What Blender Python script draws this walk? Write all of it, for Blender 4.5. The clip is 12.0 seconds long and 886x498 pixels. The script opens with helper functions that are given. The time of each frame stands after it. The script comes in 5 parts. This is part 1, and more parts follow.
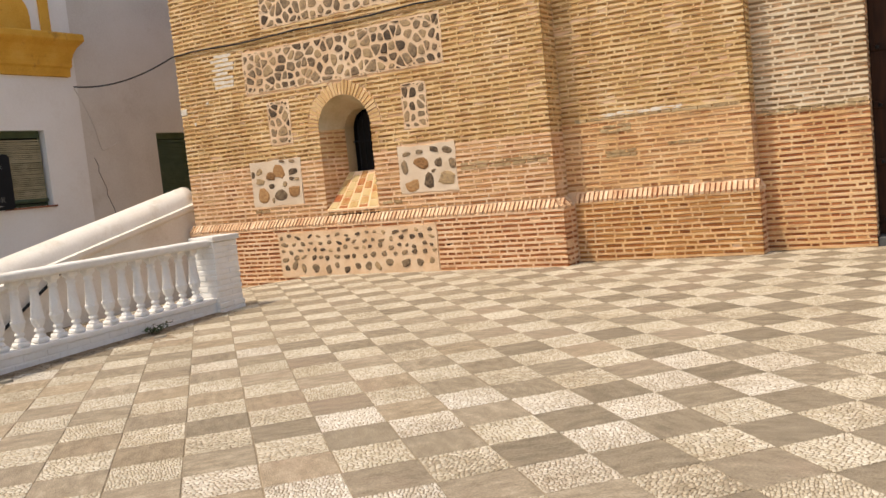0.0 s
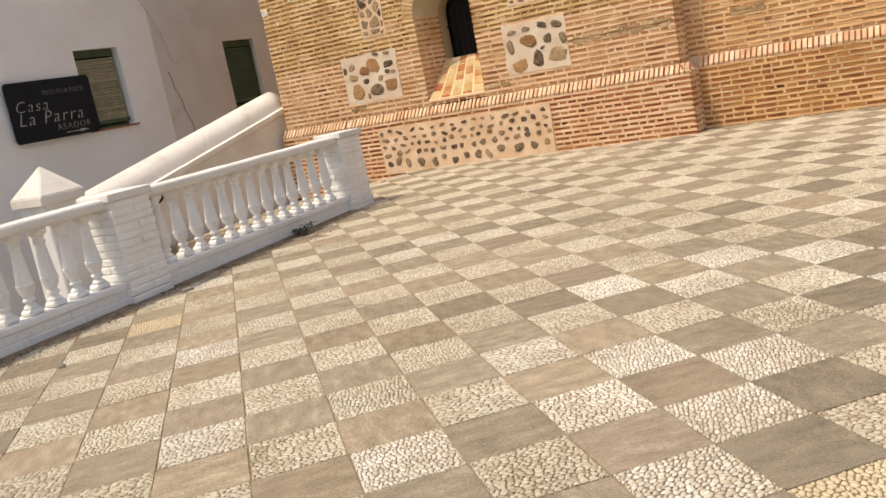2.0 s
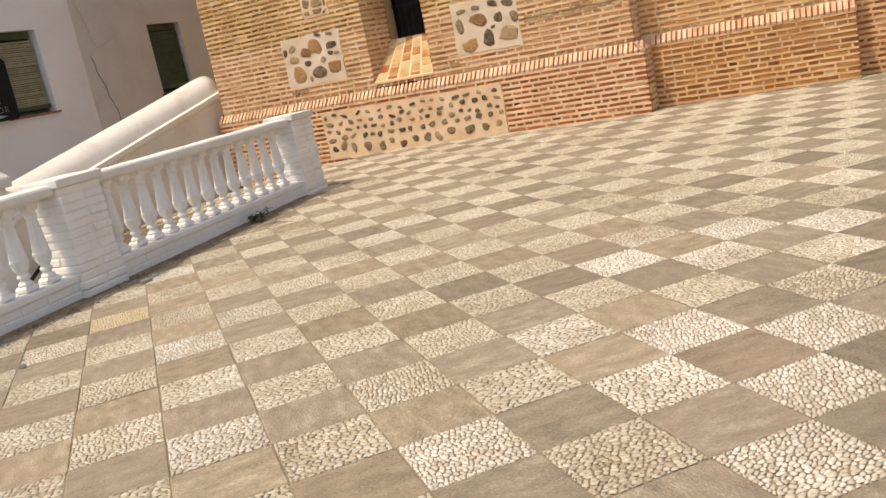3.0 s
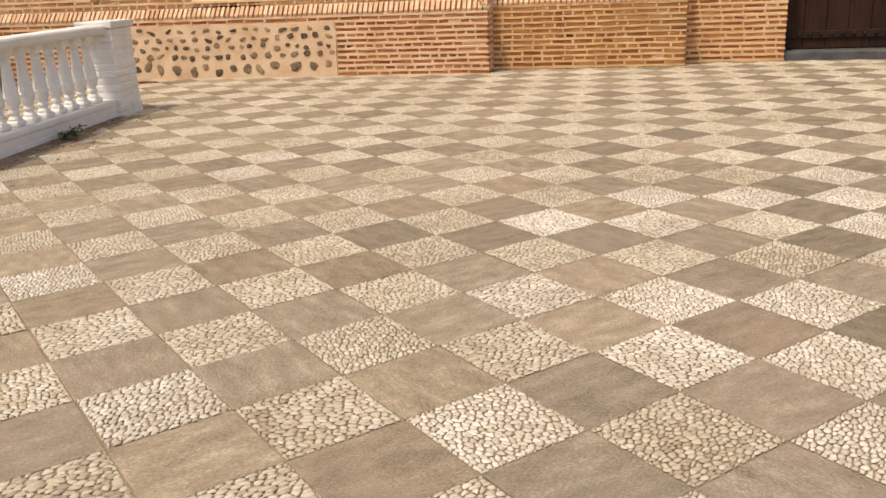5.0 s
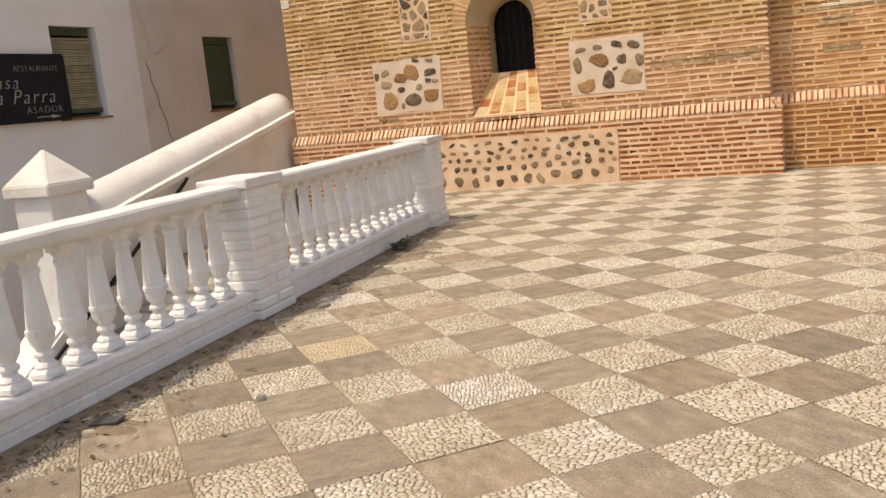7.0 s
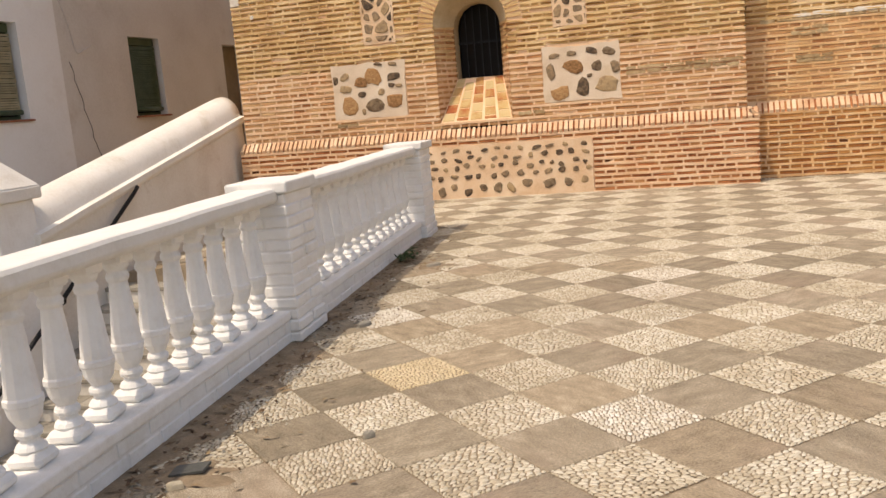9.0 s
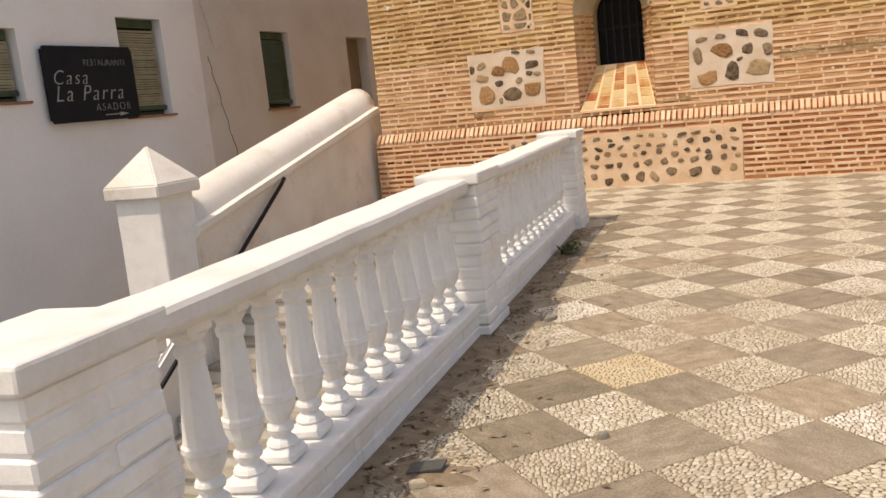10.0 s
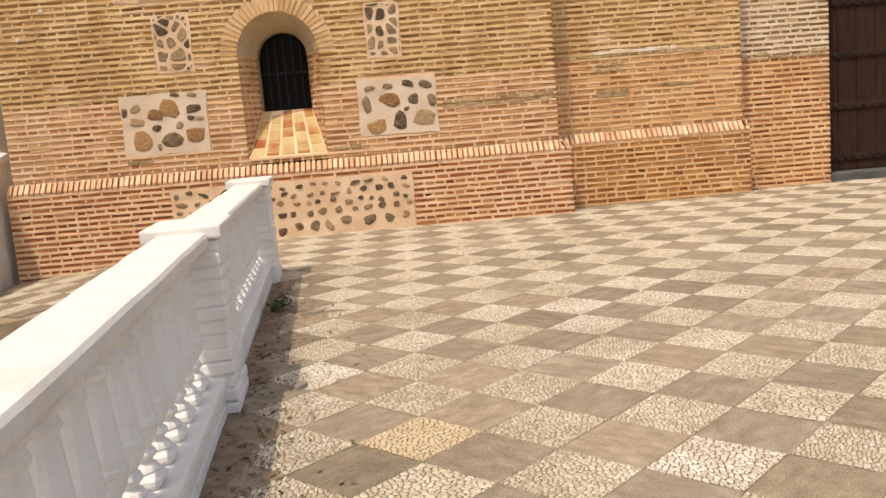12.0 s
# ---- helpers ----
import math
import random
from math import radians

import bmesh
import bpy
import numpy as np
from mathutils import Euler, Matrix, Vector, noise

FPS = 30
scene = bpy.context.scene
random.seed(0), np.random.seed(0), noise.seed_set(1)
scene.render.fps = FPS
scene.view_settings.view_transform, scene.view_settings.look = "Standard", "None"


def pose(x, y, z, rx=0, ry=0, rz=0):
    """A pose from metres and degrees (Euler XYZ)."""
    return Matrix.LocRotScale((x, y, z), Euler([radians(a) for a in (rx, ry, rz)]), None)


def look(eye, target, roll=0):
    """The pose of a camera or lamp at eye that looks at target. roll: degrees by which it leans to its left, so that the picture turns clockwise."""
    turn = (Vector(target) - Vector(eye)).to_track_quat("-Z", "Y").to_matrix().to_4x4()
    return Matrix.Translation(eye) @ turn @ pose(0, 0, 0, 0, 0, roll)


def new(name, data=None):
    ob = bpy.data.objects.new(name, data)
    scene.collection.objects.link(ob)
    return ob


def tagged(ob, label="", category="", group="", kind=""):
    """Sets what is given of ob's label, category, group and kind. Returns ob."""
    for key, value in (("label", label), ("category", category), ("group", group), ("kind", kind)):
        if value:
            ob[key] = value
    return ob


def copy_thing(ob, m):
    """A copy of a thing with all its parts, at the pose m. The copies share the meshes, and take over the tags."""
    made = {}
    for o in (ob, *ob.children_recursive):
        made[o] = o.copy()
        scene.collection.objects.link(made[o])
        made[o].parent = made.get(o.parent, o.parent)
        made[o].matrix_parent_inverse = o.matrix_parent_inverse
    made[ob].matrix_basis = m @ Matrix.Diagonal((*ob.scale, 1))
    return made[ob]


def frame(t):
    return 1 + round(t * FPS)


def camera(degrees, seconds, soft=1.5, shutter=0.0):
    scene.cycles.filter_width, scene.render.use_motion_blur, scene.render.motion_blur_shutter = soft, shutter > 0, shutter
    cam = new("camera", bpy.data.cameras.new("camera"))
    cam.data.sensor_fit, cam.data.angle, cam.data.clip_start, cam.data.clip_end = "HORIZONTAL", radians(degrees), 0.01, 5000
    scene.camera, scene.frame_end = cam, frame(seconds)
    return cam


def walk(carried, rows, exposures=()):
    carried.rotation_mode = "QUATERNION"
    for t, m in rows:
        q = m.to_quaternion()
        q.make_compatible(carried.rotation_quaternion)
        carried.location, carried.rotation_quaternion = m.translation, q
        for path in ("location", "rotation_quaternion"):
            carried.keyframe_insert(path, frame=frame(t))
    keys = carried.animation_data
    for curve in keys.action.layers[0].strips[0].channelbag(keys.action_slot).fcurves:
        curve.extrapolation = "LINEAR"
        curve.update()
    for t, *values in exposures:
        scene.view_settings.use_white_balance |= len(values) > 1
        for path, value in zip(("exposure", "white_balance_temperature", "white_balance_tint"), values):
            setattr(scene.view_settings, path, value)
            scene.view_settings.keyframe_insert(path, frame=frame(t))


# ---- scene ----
# ---- camera and walk ----
cam = camera(53.1, 12.0)
PATH = [
    (0, (4.592, -11.125, 1.476), (3.583, -9.406, 1.303), -5.8),
    (0.5, (4.259, -11.331, 1.475), (3.14, -9.695, 1.205), -6.6),
    (1, (3.945, -11.433, 1.437), (2.811, -9.823, 1.087), -7.8),
    (1.5, (3.619, -11.524, 1.449), (2.406, -9.974, 1.095), -12.9),
    (2, (3.252, -11.613, 1.426), (2.189, -9.963, 1.043), -11.0),
    (2.5, (2.908, -11.631, 1.385), (1.958, -9.922, 0.963), -10.6),
    (3, (2.639, -11.586, 1.383), (1.737, -9.856, 0.945), -11.3),
    (3.2, (2.557, -11.575, 1.373), (1.861, -9.756, 0.916), -8.5),
    (4.8, (1.689, -11.396, 1.319), (1.357, -9.531, 0.677), -1.7),
    (5, (1.576, -11.435, 1.326), (1.204, -9.564, 0.726), -2.3),
    (5.5, (1.293, -11.488, 1.339), (0.902, -9.594, 0.829), -3.7),
    (6, (0.964, -11.451, 1.336), (0.298, -9.617, 0.895), -5.0),
    (6.5, (0.703, -11.512, 1.337), (-0.084, -9.717, 0.943), -3.8),
    (7, (0.455, -11.632, 1.378), (-0.338, -9.828, 1.039), -5.7),
    (7.2, (0.338, -11.603, 1.367), (-0.434, -9.79, 1.026), -6.1),
    (8.8, (-0.611, -11.536, 1.354), (-1.161, -9.64, 1.04), -4.6),
    (9, (-0.754, -11.466, 1.354), (-1.309, -9.573, 1.024), -4.9),
    (9.5, (-1.067, -11.453, 1.352), (-1.807, -9.624, 1.026), -5.3),
    (10, (-1.321, -11.517, 1.399), (-2.081, -9.697, 1.066), -5.9),
    (10.5, (-1.519, -11.398, 1.367), (-2.059, -9.506, 1.007), -5.7),
    (11, (-1.72, -11.211, 1.386), (-2.12, -9.287, 1.014), -7.1),
    (11.5, (-1.921, -11.18, 1.419), (-1.978, -9.206, 1.098), -4.8),
    (12, (-2.131, -11.113, 1.408), (-2.056, -9.137, 1.107), -4.8),
]
walk(cam, [(t, look(eye, target, roll)) for t, eye, target, roll in PATH], [(0.0, 0.49, 7350, 10), (3.2, 0.44, 7350, 10), (5.0, 0.34, 7500, 12), (7.0, 0.42, 7450, 12), (12.0, 0.44, 7500, 12)])

# ---- world, sun ----
SUN_DIR = Vector((0.25, 0.37, -1.0)).normalized()
world = bpy.data.worlds.new("sky")
scene.world = world
world.use_nodes = True
wt = world.node_tree
sky = wt.nodes.new("ShaderNodeTexSky")
sky.sky_type = "NISHITA"
sky.sun_disc = False
sky.dust_density = 3.0
sky.ozone_density = 0.4
sky.sun_elevation = math.asin(-SUN_DIR.z)
sky.sun_rotation = math.atan2(-SUN_DIR.x, -SUN_DIR.y)
wt.links.new(sky.outputs[0], wt.nodes["Background"].inputs[0])
wt.nodes["Background"].inputs[1].default_value = 0.15
sun = new("sun", bpy.data.lights.new("sun", "SUN"))
sun.data.energy = 2.0
sun.data.angle = radians(0.53)
sun.data.color = (1.0, 0.93, 0.82)
sun.matrix_world = look((0, 0, 30), Vector((0, 0, 30)) + SUN_DIR)


# ---- materials ----
def material(name, colors, rough=0.8, scale=6.0, fine=60.0, bump=0.3, vary=0.0, per="object", stain=None, metal=0.0, spots=None, stretch=(1, 1, 1), dist=0.01, mixf=0.4, low=0.3, veins=0.0, local=False, streak=None):
    """Node material: a ramp of colours over two scales of noise, per-piece variation, stains and bump, in world metres."""
    m = bpy.data.materials.new(name)
    m.use_nodes = True
    t = m.node_tree
    n, l = t.nodes, t.links
    bsdf = n["Principled BSDF"]
    geo = n.new("ShaderNodeNewGeometry")
    mp = n.new("ShaderNodeMapping")
    mp.inputs["Scale"].default_value = stretch
    l.new(geo.outputs["Position"], mp.inputs["Vector"])
    if local:
        # grain follows each piece, shifted from piece to piece
        tc, oi, sh = n.new("ShaderNodeTexCoord"), n.new("ShaderNodeObjectInfo"), n.new("ShaderNodeMath")
        sh.operation = "MULTIPLY"
        sh.inputs[1].default_value = 60.0
        l.new(oi.outputs["Random"], sh.inputs[0])
        l.new(tc.outputs["Object"], mp.inputs["Vector"])
        l.new(sh.outputs[0], mp.inputs["Location"])
    big, small = n.new("ShaderNodeTexNoise"), n.new("ShaderNodeTexNoise")
    big.inputs["Scale"].default_value, big.inputs["Detail"].default_value = scale, 5
    small.inputs["Scale"].default_value, small.inputs["Detail"].default_value = fine, 6
    small.inputs["Roughness"].default_value = 0.65
    big.inputs["Distortion"].default_value = veins
    l.new(mp.outputs[0], big.inputs["Vector"])
    l.new(mp.outputs[0], small.inputs["Vector"])
    add = n.new("ShaderNodeMix")
    add.inputs["Factor"].default_value = mixf
    l.new(big.outputs["Fac"], add.inputs["A"])
    l.new(small.outputs["Fac"], add.inputs["B"])
    spread = n.new("ShaderNodeMapRange")
    spread.clamp = False
    for key, v in (("From Min", low), ("From Max", 1 - low), ("To Min", 0.12), ("To Max", 0.88)):
        spread.inputs[key].default_value = v
    l.new(add.outputs["Result"], spread.inputs["Value"])
    fac = spread.outputs[0]
    if vary:
        if per == "object":
            rnd = n.new("ShaderNodeObjectInfo").outputs["Random"]
        else:
            rnd = geo.outputs["Random Per Island"]
        mr = n.new("ShaderNodeMapRange")
        mr.inputs["To Min"].default_value, mr.inputs["To Max"].default_value = -vary, vary
        l.new(rnd, mr.inputs["Value"])
        plus = n.new("ShaderNodeMath")
        l.new(fac, plus.inputs[0])
        l.new(mr.outputs[0], plus.inputs[1])
        fac = plus.outputs[0]
    ramp = n.new("ShaderNodeValToRGB")
    el = ramp.color_ramp.elements
    lo, hi = (0.15, 0.85) if not vary else (0.1, 0.9)
    while len(el) < len(colors):
        el.new(0.5)
    for i, c in enumerate(colors):
        el[i].position = lo + (hi - lo) * i / max(1, len(colors) - 1)
        el[i].color = (*c, 1)
    l.new(fac, ramp.inputs[0])
    col = ramp.outputs[0]
    for s in (stain, spots):
        if not s:
            continue
        c, sc, thr, amount = s
        st = n.new("ShaderNodeTexNoise")
        st.inputs["Scale"].default_value, st.inputs["Detail"].default_value = sc, 7
        st.inputs["Roughness"].default_value = 0.7
        l.new(geo.outputs["Position"], st.inputs["Vector"])
        r2 = n.new("ShaderNodeMapRange")
        r2.inputs["From Min"].default_value, r2.inputs["From Max"].default_value = thr, thr + 0.12
        r2.inputs["To Max"].default_value = amount
        l.new(st.outputs["Fac"], r2.inputs["Value"])
        mx = n.new("ShaderNodeMix")
        mx.data_type = "RGBA"
        l.new(r2.outputs[0], mx.inputs["Factor"])
        l.new(col, mx.inputs["A"])
        mx.inputs["B"].default_value = (*c, 1)
        col = mx.outputs["Result"]
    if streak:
        # darker streaks, from noise drawn out down the wall
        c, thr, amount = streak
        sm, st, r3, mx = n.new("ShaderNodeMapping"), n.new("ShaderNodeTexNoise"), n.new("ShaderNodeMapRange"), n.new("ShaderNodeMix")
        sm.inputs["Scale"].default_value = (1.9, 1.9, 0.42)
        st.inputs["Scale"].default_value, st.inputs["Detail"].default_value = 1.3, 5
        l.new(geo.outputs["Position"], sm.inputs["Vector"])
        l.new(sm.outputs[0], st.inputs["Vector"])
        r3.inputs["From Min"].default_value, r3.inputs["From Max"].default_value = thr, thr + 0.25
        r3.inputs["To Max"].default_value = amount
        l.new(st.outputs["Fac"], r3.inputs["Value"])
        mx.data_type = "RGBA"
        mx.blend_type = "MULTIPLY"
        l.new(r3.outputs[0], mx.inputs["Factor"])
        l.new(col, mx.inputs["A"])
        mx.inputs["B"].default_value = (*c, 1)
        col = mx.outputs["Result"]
    l.new(col, bsdf.inputs["Base Color"])
    bsdf.inputs["Roughness"].default_value = rough
    bsdf.inputs["Metallic"].default_value = metal
    bsdf.inputs["Specular IOR Level"].default_value = 0.3
    if bump:
        b = n.new("ShaderNodeBump")
        b.inputs["Strength"].default_value, b.inputs["Distance"].default_value = bump, dist
        l.new(add.outputs["Result"], b.inputs["Height"])
        l.new(b.outputs[0], bsdf.inputs["Normal"])
    return m


M_BRICK_BASE = material("brick_base", [(0.19, 0.062, 0.026), (0.36, 0.125, 0.048), (0.47, 0.19, 0.075), (0.58, 0.30, 0.13)], 0.85, 5, 70, 0.5, 0.24, "island", stain=((0.40, 0.24, 0.12), 1.2, 0.58, 0.5))
M_BRICK_PART = material("brick_base_single", [(0.19, 0.062, 0.026), (0.36, 0.125, 0.048), (0.47, 0.19, 0.075), (0.58, 0.30, 0.13)], 0.85, 5, 70, 0.5, 0.24, "object", stain=((0.40, 0.24, 0.12), 1.2, 0.58, 0.5))
M_BRICK_DEEP = material("brick_deep", [(0.185, 0.059, 0.018), (0.326, 0.122, 0.034), (0.422, 0.185, 0.056), (0.502, 0.269, 0.1)], 0.86, 5, 70, 0.6, 0.26, "island", stain=((0.26, 0.12, 0.045), 1.4, 0.56, 0.5))
M_BRICK_DEEP_PART = material("brick_deep_single", [(0.185, 0.059, 0.018), (0.326, 0.122, 0.034), (0.422, 0.185, 0.056), (0.502, 0.269, 0.1)], 0.86, 5, 70, 0.6, 0.26, "object", stain=((0.26, 0.12, 0.045), 1.4, 0.56, 0.5))
M_BRICK_MID = material("brick_mid", [(0.27, 0.10, 0.04), (0.46, 0.22, 0.09), (0.56, 0.31, 0.14), (0.66, 0.43, 0.22)], 0.88, 4, 70, 0.5, 0.22, "island", stain=((0.40, 0.29, 0.17), 1.1, 0.57, 0.6))
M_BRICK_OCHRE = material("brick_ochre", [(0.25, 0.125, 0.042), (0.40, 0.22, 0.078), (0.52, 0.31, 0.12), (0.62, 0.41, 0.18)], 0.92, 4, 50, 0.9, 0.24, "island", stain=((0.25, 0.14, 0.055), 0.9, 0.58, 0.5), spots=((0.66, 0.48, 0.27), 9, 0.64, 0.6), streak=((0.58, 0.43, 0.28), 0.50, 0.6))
M_VOUSSOIR = material("voussoir_brick", [(0.52, 0.31, 0.13), (0.66, 0.44, 0.21), (0.74, 0.54, 0.31)], 0.9, 5, 60, 0.5, 0.2, "object")
M_MORTAR = material("mortar_pink", [(0.66, 0.41, 0.235), (0.79, 0.54, 0.335), (0.84, 0.64, 0.44)], 0.95, 3, 90, 0.5, stain=((0.5, 0.30, 0.16), 1.3, 0.56, 0.5))
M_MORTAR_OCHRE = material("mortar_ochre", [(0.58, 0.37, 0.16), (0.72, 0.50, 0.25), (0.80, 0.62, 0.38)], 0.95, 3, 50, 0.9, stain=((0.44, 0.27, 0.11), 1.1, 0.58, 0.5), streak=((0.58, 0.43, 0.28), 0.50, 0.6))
M_MORTAR_PALE = material("mortar_pale", [(0.62, 0.48, 0.31), (0.74, 0.60, 0.42), (0.80, 0.70, 0.54)], 0.95, 3, 50, 0.9, stain=((0.46, 0.32, 0.17), 1.1, 0.58, 0.5))
# dark brick colour that stands in for the shade in missing-brick holes
M_HOLE_SHADE = material("hole_shade_brick", [(0.07, 0.024, 0.010), (0.15, 0.055, 0.022)], 0.9, 5, 60, 0.6)
M_MORTAR_ORANGE = material("mortar_orange", [(0.62, 0.36, 0.155), (0.76, 0.49, 0.25), (0.82, 0.61, 0.37)], 0.95, 3, 80, 0.6, stain=((0.36, 0.19, 0.08), 1.2, 0.55, 0.5))
M_PANEL = material("panel_plaster", [(0.60, 0.385, 0.225), (0.725, 0.515, 0.335), (0.78, 0.615, 0.44)], 0.95, 3, 60, 0.4, stain=((0.55, 0.33, 0.15), 1.6, 0.56, 0.5))
M_PANEL_WHITE = material("panel_lime", [(0.58, 0.44, 0.31), (0.69, 0.55, 0.41), (0.76, 0.65, 0.52)], 0.95, 3, 60, 0.4, stain=((0.5, 0.36, 0.2), 2.0, 0.58, 0.4))
M_BRICK_PALE = material("brick_pale", [(0.24, 0.15, 0.08), (0.38, 0.26, 0.15), (0.52, 0.40, 0.27)], 0.92, 4, 50, 0.9, 0.24, "island")
M_STONE = material("field_stone", [(0.075, 0.052, 0.035), (0.155, 0.10, 0.058), (0.21, 0.152, 0.095), (0.30, 0.20, 0.115), (0.42, 0.29, 0.155)], 0.8, 18, 60, 1.0, 0.40, "object", spots=((0.36, 0.24, 0.13), 14, 0.6, 0.5))
M_STONE_ORANGE = material("conglomerate_stone", [(0.16, 0.075, 0.03), (0.36, 0.19, 0.08), (0.50, 0.30, 0.14)], 0.9, 30, 80, 1.0, 0.2, "object", spots=((0.10, 0.05, 0.025), 40, 0.56, 0.8))
M_SOLDIER = material("soldier_brick", [(0.50, 0.285, 0.16), (0.65, 0.43, 0.265), (0.74, 0.56, 0.39)], 0.88, 5, 60, 0.5, 0.24, "island", stain=((0.45, 0.25, 0.12), 2.2, 0.58, 0.5))
M_SLAB = material("slab_stone", [(0.17, 0.136, 0.094), (0.235, 0.19, 0.134), (0.279, 0.227, 0.16), (0.321, 0.262, 0.188), (0.431, 0.36, 0.267)], 0.8, 7, 75, 1.2, 0.18, "object", stain=((0.32, 0.235, 0.172), 0.6, 0.50, 0.45), stretch=(1.0, 2.2, 1), dist=0.008, mixf=0.62, spots=((0.12, 0.095, 0.07), 24, 0.61, 0.7), low=0.385, veins=0.05, local=True)
M_SLAB_OLIVE = material("slab_stone_olive", [(0.156, 0.125, 0.086), (0.216, 0.175, 0.122), (0.257, 0.209, 0.146), (0.295, 0.241, 0.171), (0.397, 0.331, 0.243)], 0.8, 7, 75, 1.2, 0.18, "object", stain=((0.245, 0.205, 0.15), 0.6, 0.50, 0.45), stretch=(1.0, 2.2, 1), dist=0.008, mixf=0.62, spots=((0.12, 0.095, 0.07), 24, 0.61, 0.7), low=0.385, veins=0.05, local=True)
M_SLAB_TAN = material("slab_stone_tan", [(0.189, 0.147, 0.098), (0.261, 0.205, 0.139), (0.31, 0.245, 0.166), (0.356, 0.283, 0.196), (0.478, 0.389, 0.278)], 0.8, 7, 75, 1.2, 0.18, "object", stain=((0.32, 0.235, 0.172), 0.6, 0.50, 0.45), stretch=(1.0, 2.2, 1), dist=0.008, mixf=0.62, spots=((0.12, 0.095, 0.07), 24, 0.61, 0.7), low=0.385, veins=0.05, local=True)
M_SLAB_FAR = material("slab_stone_rest", [(0.17, 0.136, 0.094), (0.235, 0.19, 0.134), (0.279, 0.227, 0.16), (0.321, 0.262, 0.188), (0.431, 0.36, 0.267)], 0.8, 7, 75, 1.2, 0.18, "island", stain=((0.32, 0.235, 0.172), 0.6, 0.50, 0.45), stretch=(1.0, 2.2, 1), dist=0.008, mixf=0.62, spots=((0.12, 0.095, 0.07), 24, 0.61, 0.7), low=0.385, veins=0.05)
M_SLAB_OLIVE_FAR = material("slab_stone_olive_rest", [(0.156, 0.125, 0.086), (0.216, 0.175, 0.122), (0.257, 0.209, 0.146), (0.295, 0.241, 0.171), (0.397, 0.331, 0.243)], 0.8, 7, 75, 1.2, 0.18, "island", stain=((0.245, 0.205, 0.15), 0.6, 0.50, 0.45), stretch=(1.0, 2.2, 1), dist=0.008, mixf=0.62, spots=((0.12, 0.095, 0.07), 24, 0.61, 0.7), low=0.385, veins=0.05)
M_PEBBLE = material("pebble", [(0.325, 0.265, 0.185), (0.453, 0.385, 0.28), (0.532, 0.47, 0.365), (0.64, 0.59, 0.49)], 0.68, 1.3, 70, 0.15, 0.26, "island", stain=((0.38, 0.28, 0.17), 1.8, 0.56, 0.35), dist=0.004)
M_PEBBLE_WHITE = material("pebble_white", [(0.363, 0.302, 0.226), (0.506, 0.439, 0.342), (0.594, 0.536, 0.445), (0.715, 0.673, 0.598)], 0.68, 1.3, 70, 0.15, 0.26, "island", stain=((0.38, 0.28, 0.17), 1.8, 0.56, 0.35), dist=0.004)
M_PEBBLE_YELLOW = material("pebble_yellow", [(0.42, 0.325, 0.195), (0.55, 0.445, 0.285), (0.63, 0.535, 0.375)], 0.6, 2, 70, 0.15, 0.2, "island", dist=0.004)
M_GROUT = material("grout", [(0.20, 0.150, 0.095), (0.29, 0.222, 0.148), (0.36, 0.285, 0.20)], 0.95, 3, 90, 0.5, stain=((0.12, 0.095, 0.065), 2.2, 0.6, 0.6))
M_WHITE = material("whitewash", [(0.72, 0.69, 0.65), (0.785, 0.765, 0.735), (0.82, 0.805, 0.78)], 0.9, 6, 38, 0.7, stain=((0.60, 0.55, 0.47), 1.9, 0.58, 0.5), spots=((0.40, 0.35, 0.28), 15, 0.71, 0.7), dist=0.012)
# dirty whitewash, also darkened so sunlit rails and caps do not burn out
M_RAIL = material("weathered_sun_dimmed_whitewash", [(0.634, 0.604, 0.559), (0.691, 0.669, 0.632), (0.722, 0.704, 0.671)], 0.9, 6, 38, 0.7, stain=((0.60, 0.55, 0.47), 1.9, 0.58, 0.5), spots=((0.40, 0.35, 0.28), 15, 0.71, 0.7), dist=0.012)
M_CREAM = material("old_whitewash", [(0.58, 0.51, 0.43), (0.68, 0.63, 0.555), (0.75, 0.71, 0.645)], 0.9, 2.0, 30, 0.7, stain=((0.46, 0.38, 0.28), 1.5, 0.56, 0.6), spots=((0.24, 0.20, 0.15), 9, 0.66, 0.8), dist=0.014)
M_COPING = material("coping_whitewash", [(0.66, 0.605, 0.53), (0.745, 0.705, 0.645), (0.80, 0.765, 0.715)], 0.9, 2.0, 30, 0.8, stain=((0.52, 0.45, 0.35), 1.5, 0.58, 0.5), spots=((0.30, 0.25, 0.19), 14, 0.70, 0.7), dist=0.014)
M_VAULT = material("vault_plaster", [(0.42, 0.32, 0.18), (0.54, 0.43, 0.27), (0.62, 0.52, 0.36)], 0.9, 3, 40, 0.4, stain=((0.36, 0.26, 0.14), 2.5, 0.56, 0.5))
M_HOUSE = material("house_paint", [(0.74, 0.705, 0.67), (0.795, 0.765, 0.74), (0.825, 0.80, 0.78)], 0.9, 1.0, 25, 0.2, stain=((0.69, 0.63, 0.57), 0.7, 0.6, 0.5), dist=0.006)
M_HOUSE_FAR = material("house_paint_warm", [(0.56, 0.51, 0.46), (0.64, 0.595, 0.545), (0.69, 0.65, 0.61)], 0.9, 1.0, 25, 0.25, stain=((0.48, 0.40, 0.33), 0.8, 0.58, 0.5), dist=0.006)
M_OCHRE = material("ochre_paint", [(0.55, 0.27, 0.03), (0.68, 0.36, 0.05), (0.74, 0.43, 0.09)], 0.8, 2, 40, 0.25, stain=((0.30, 0.13, 0.03), 1.9, 0.55, 0.7))
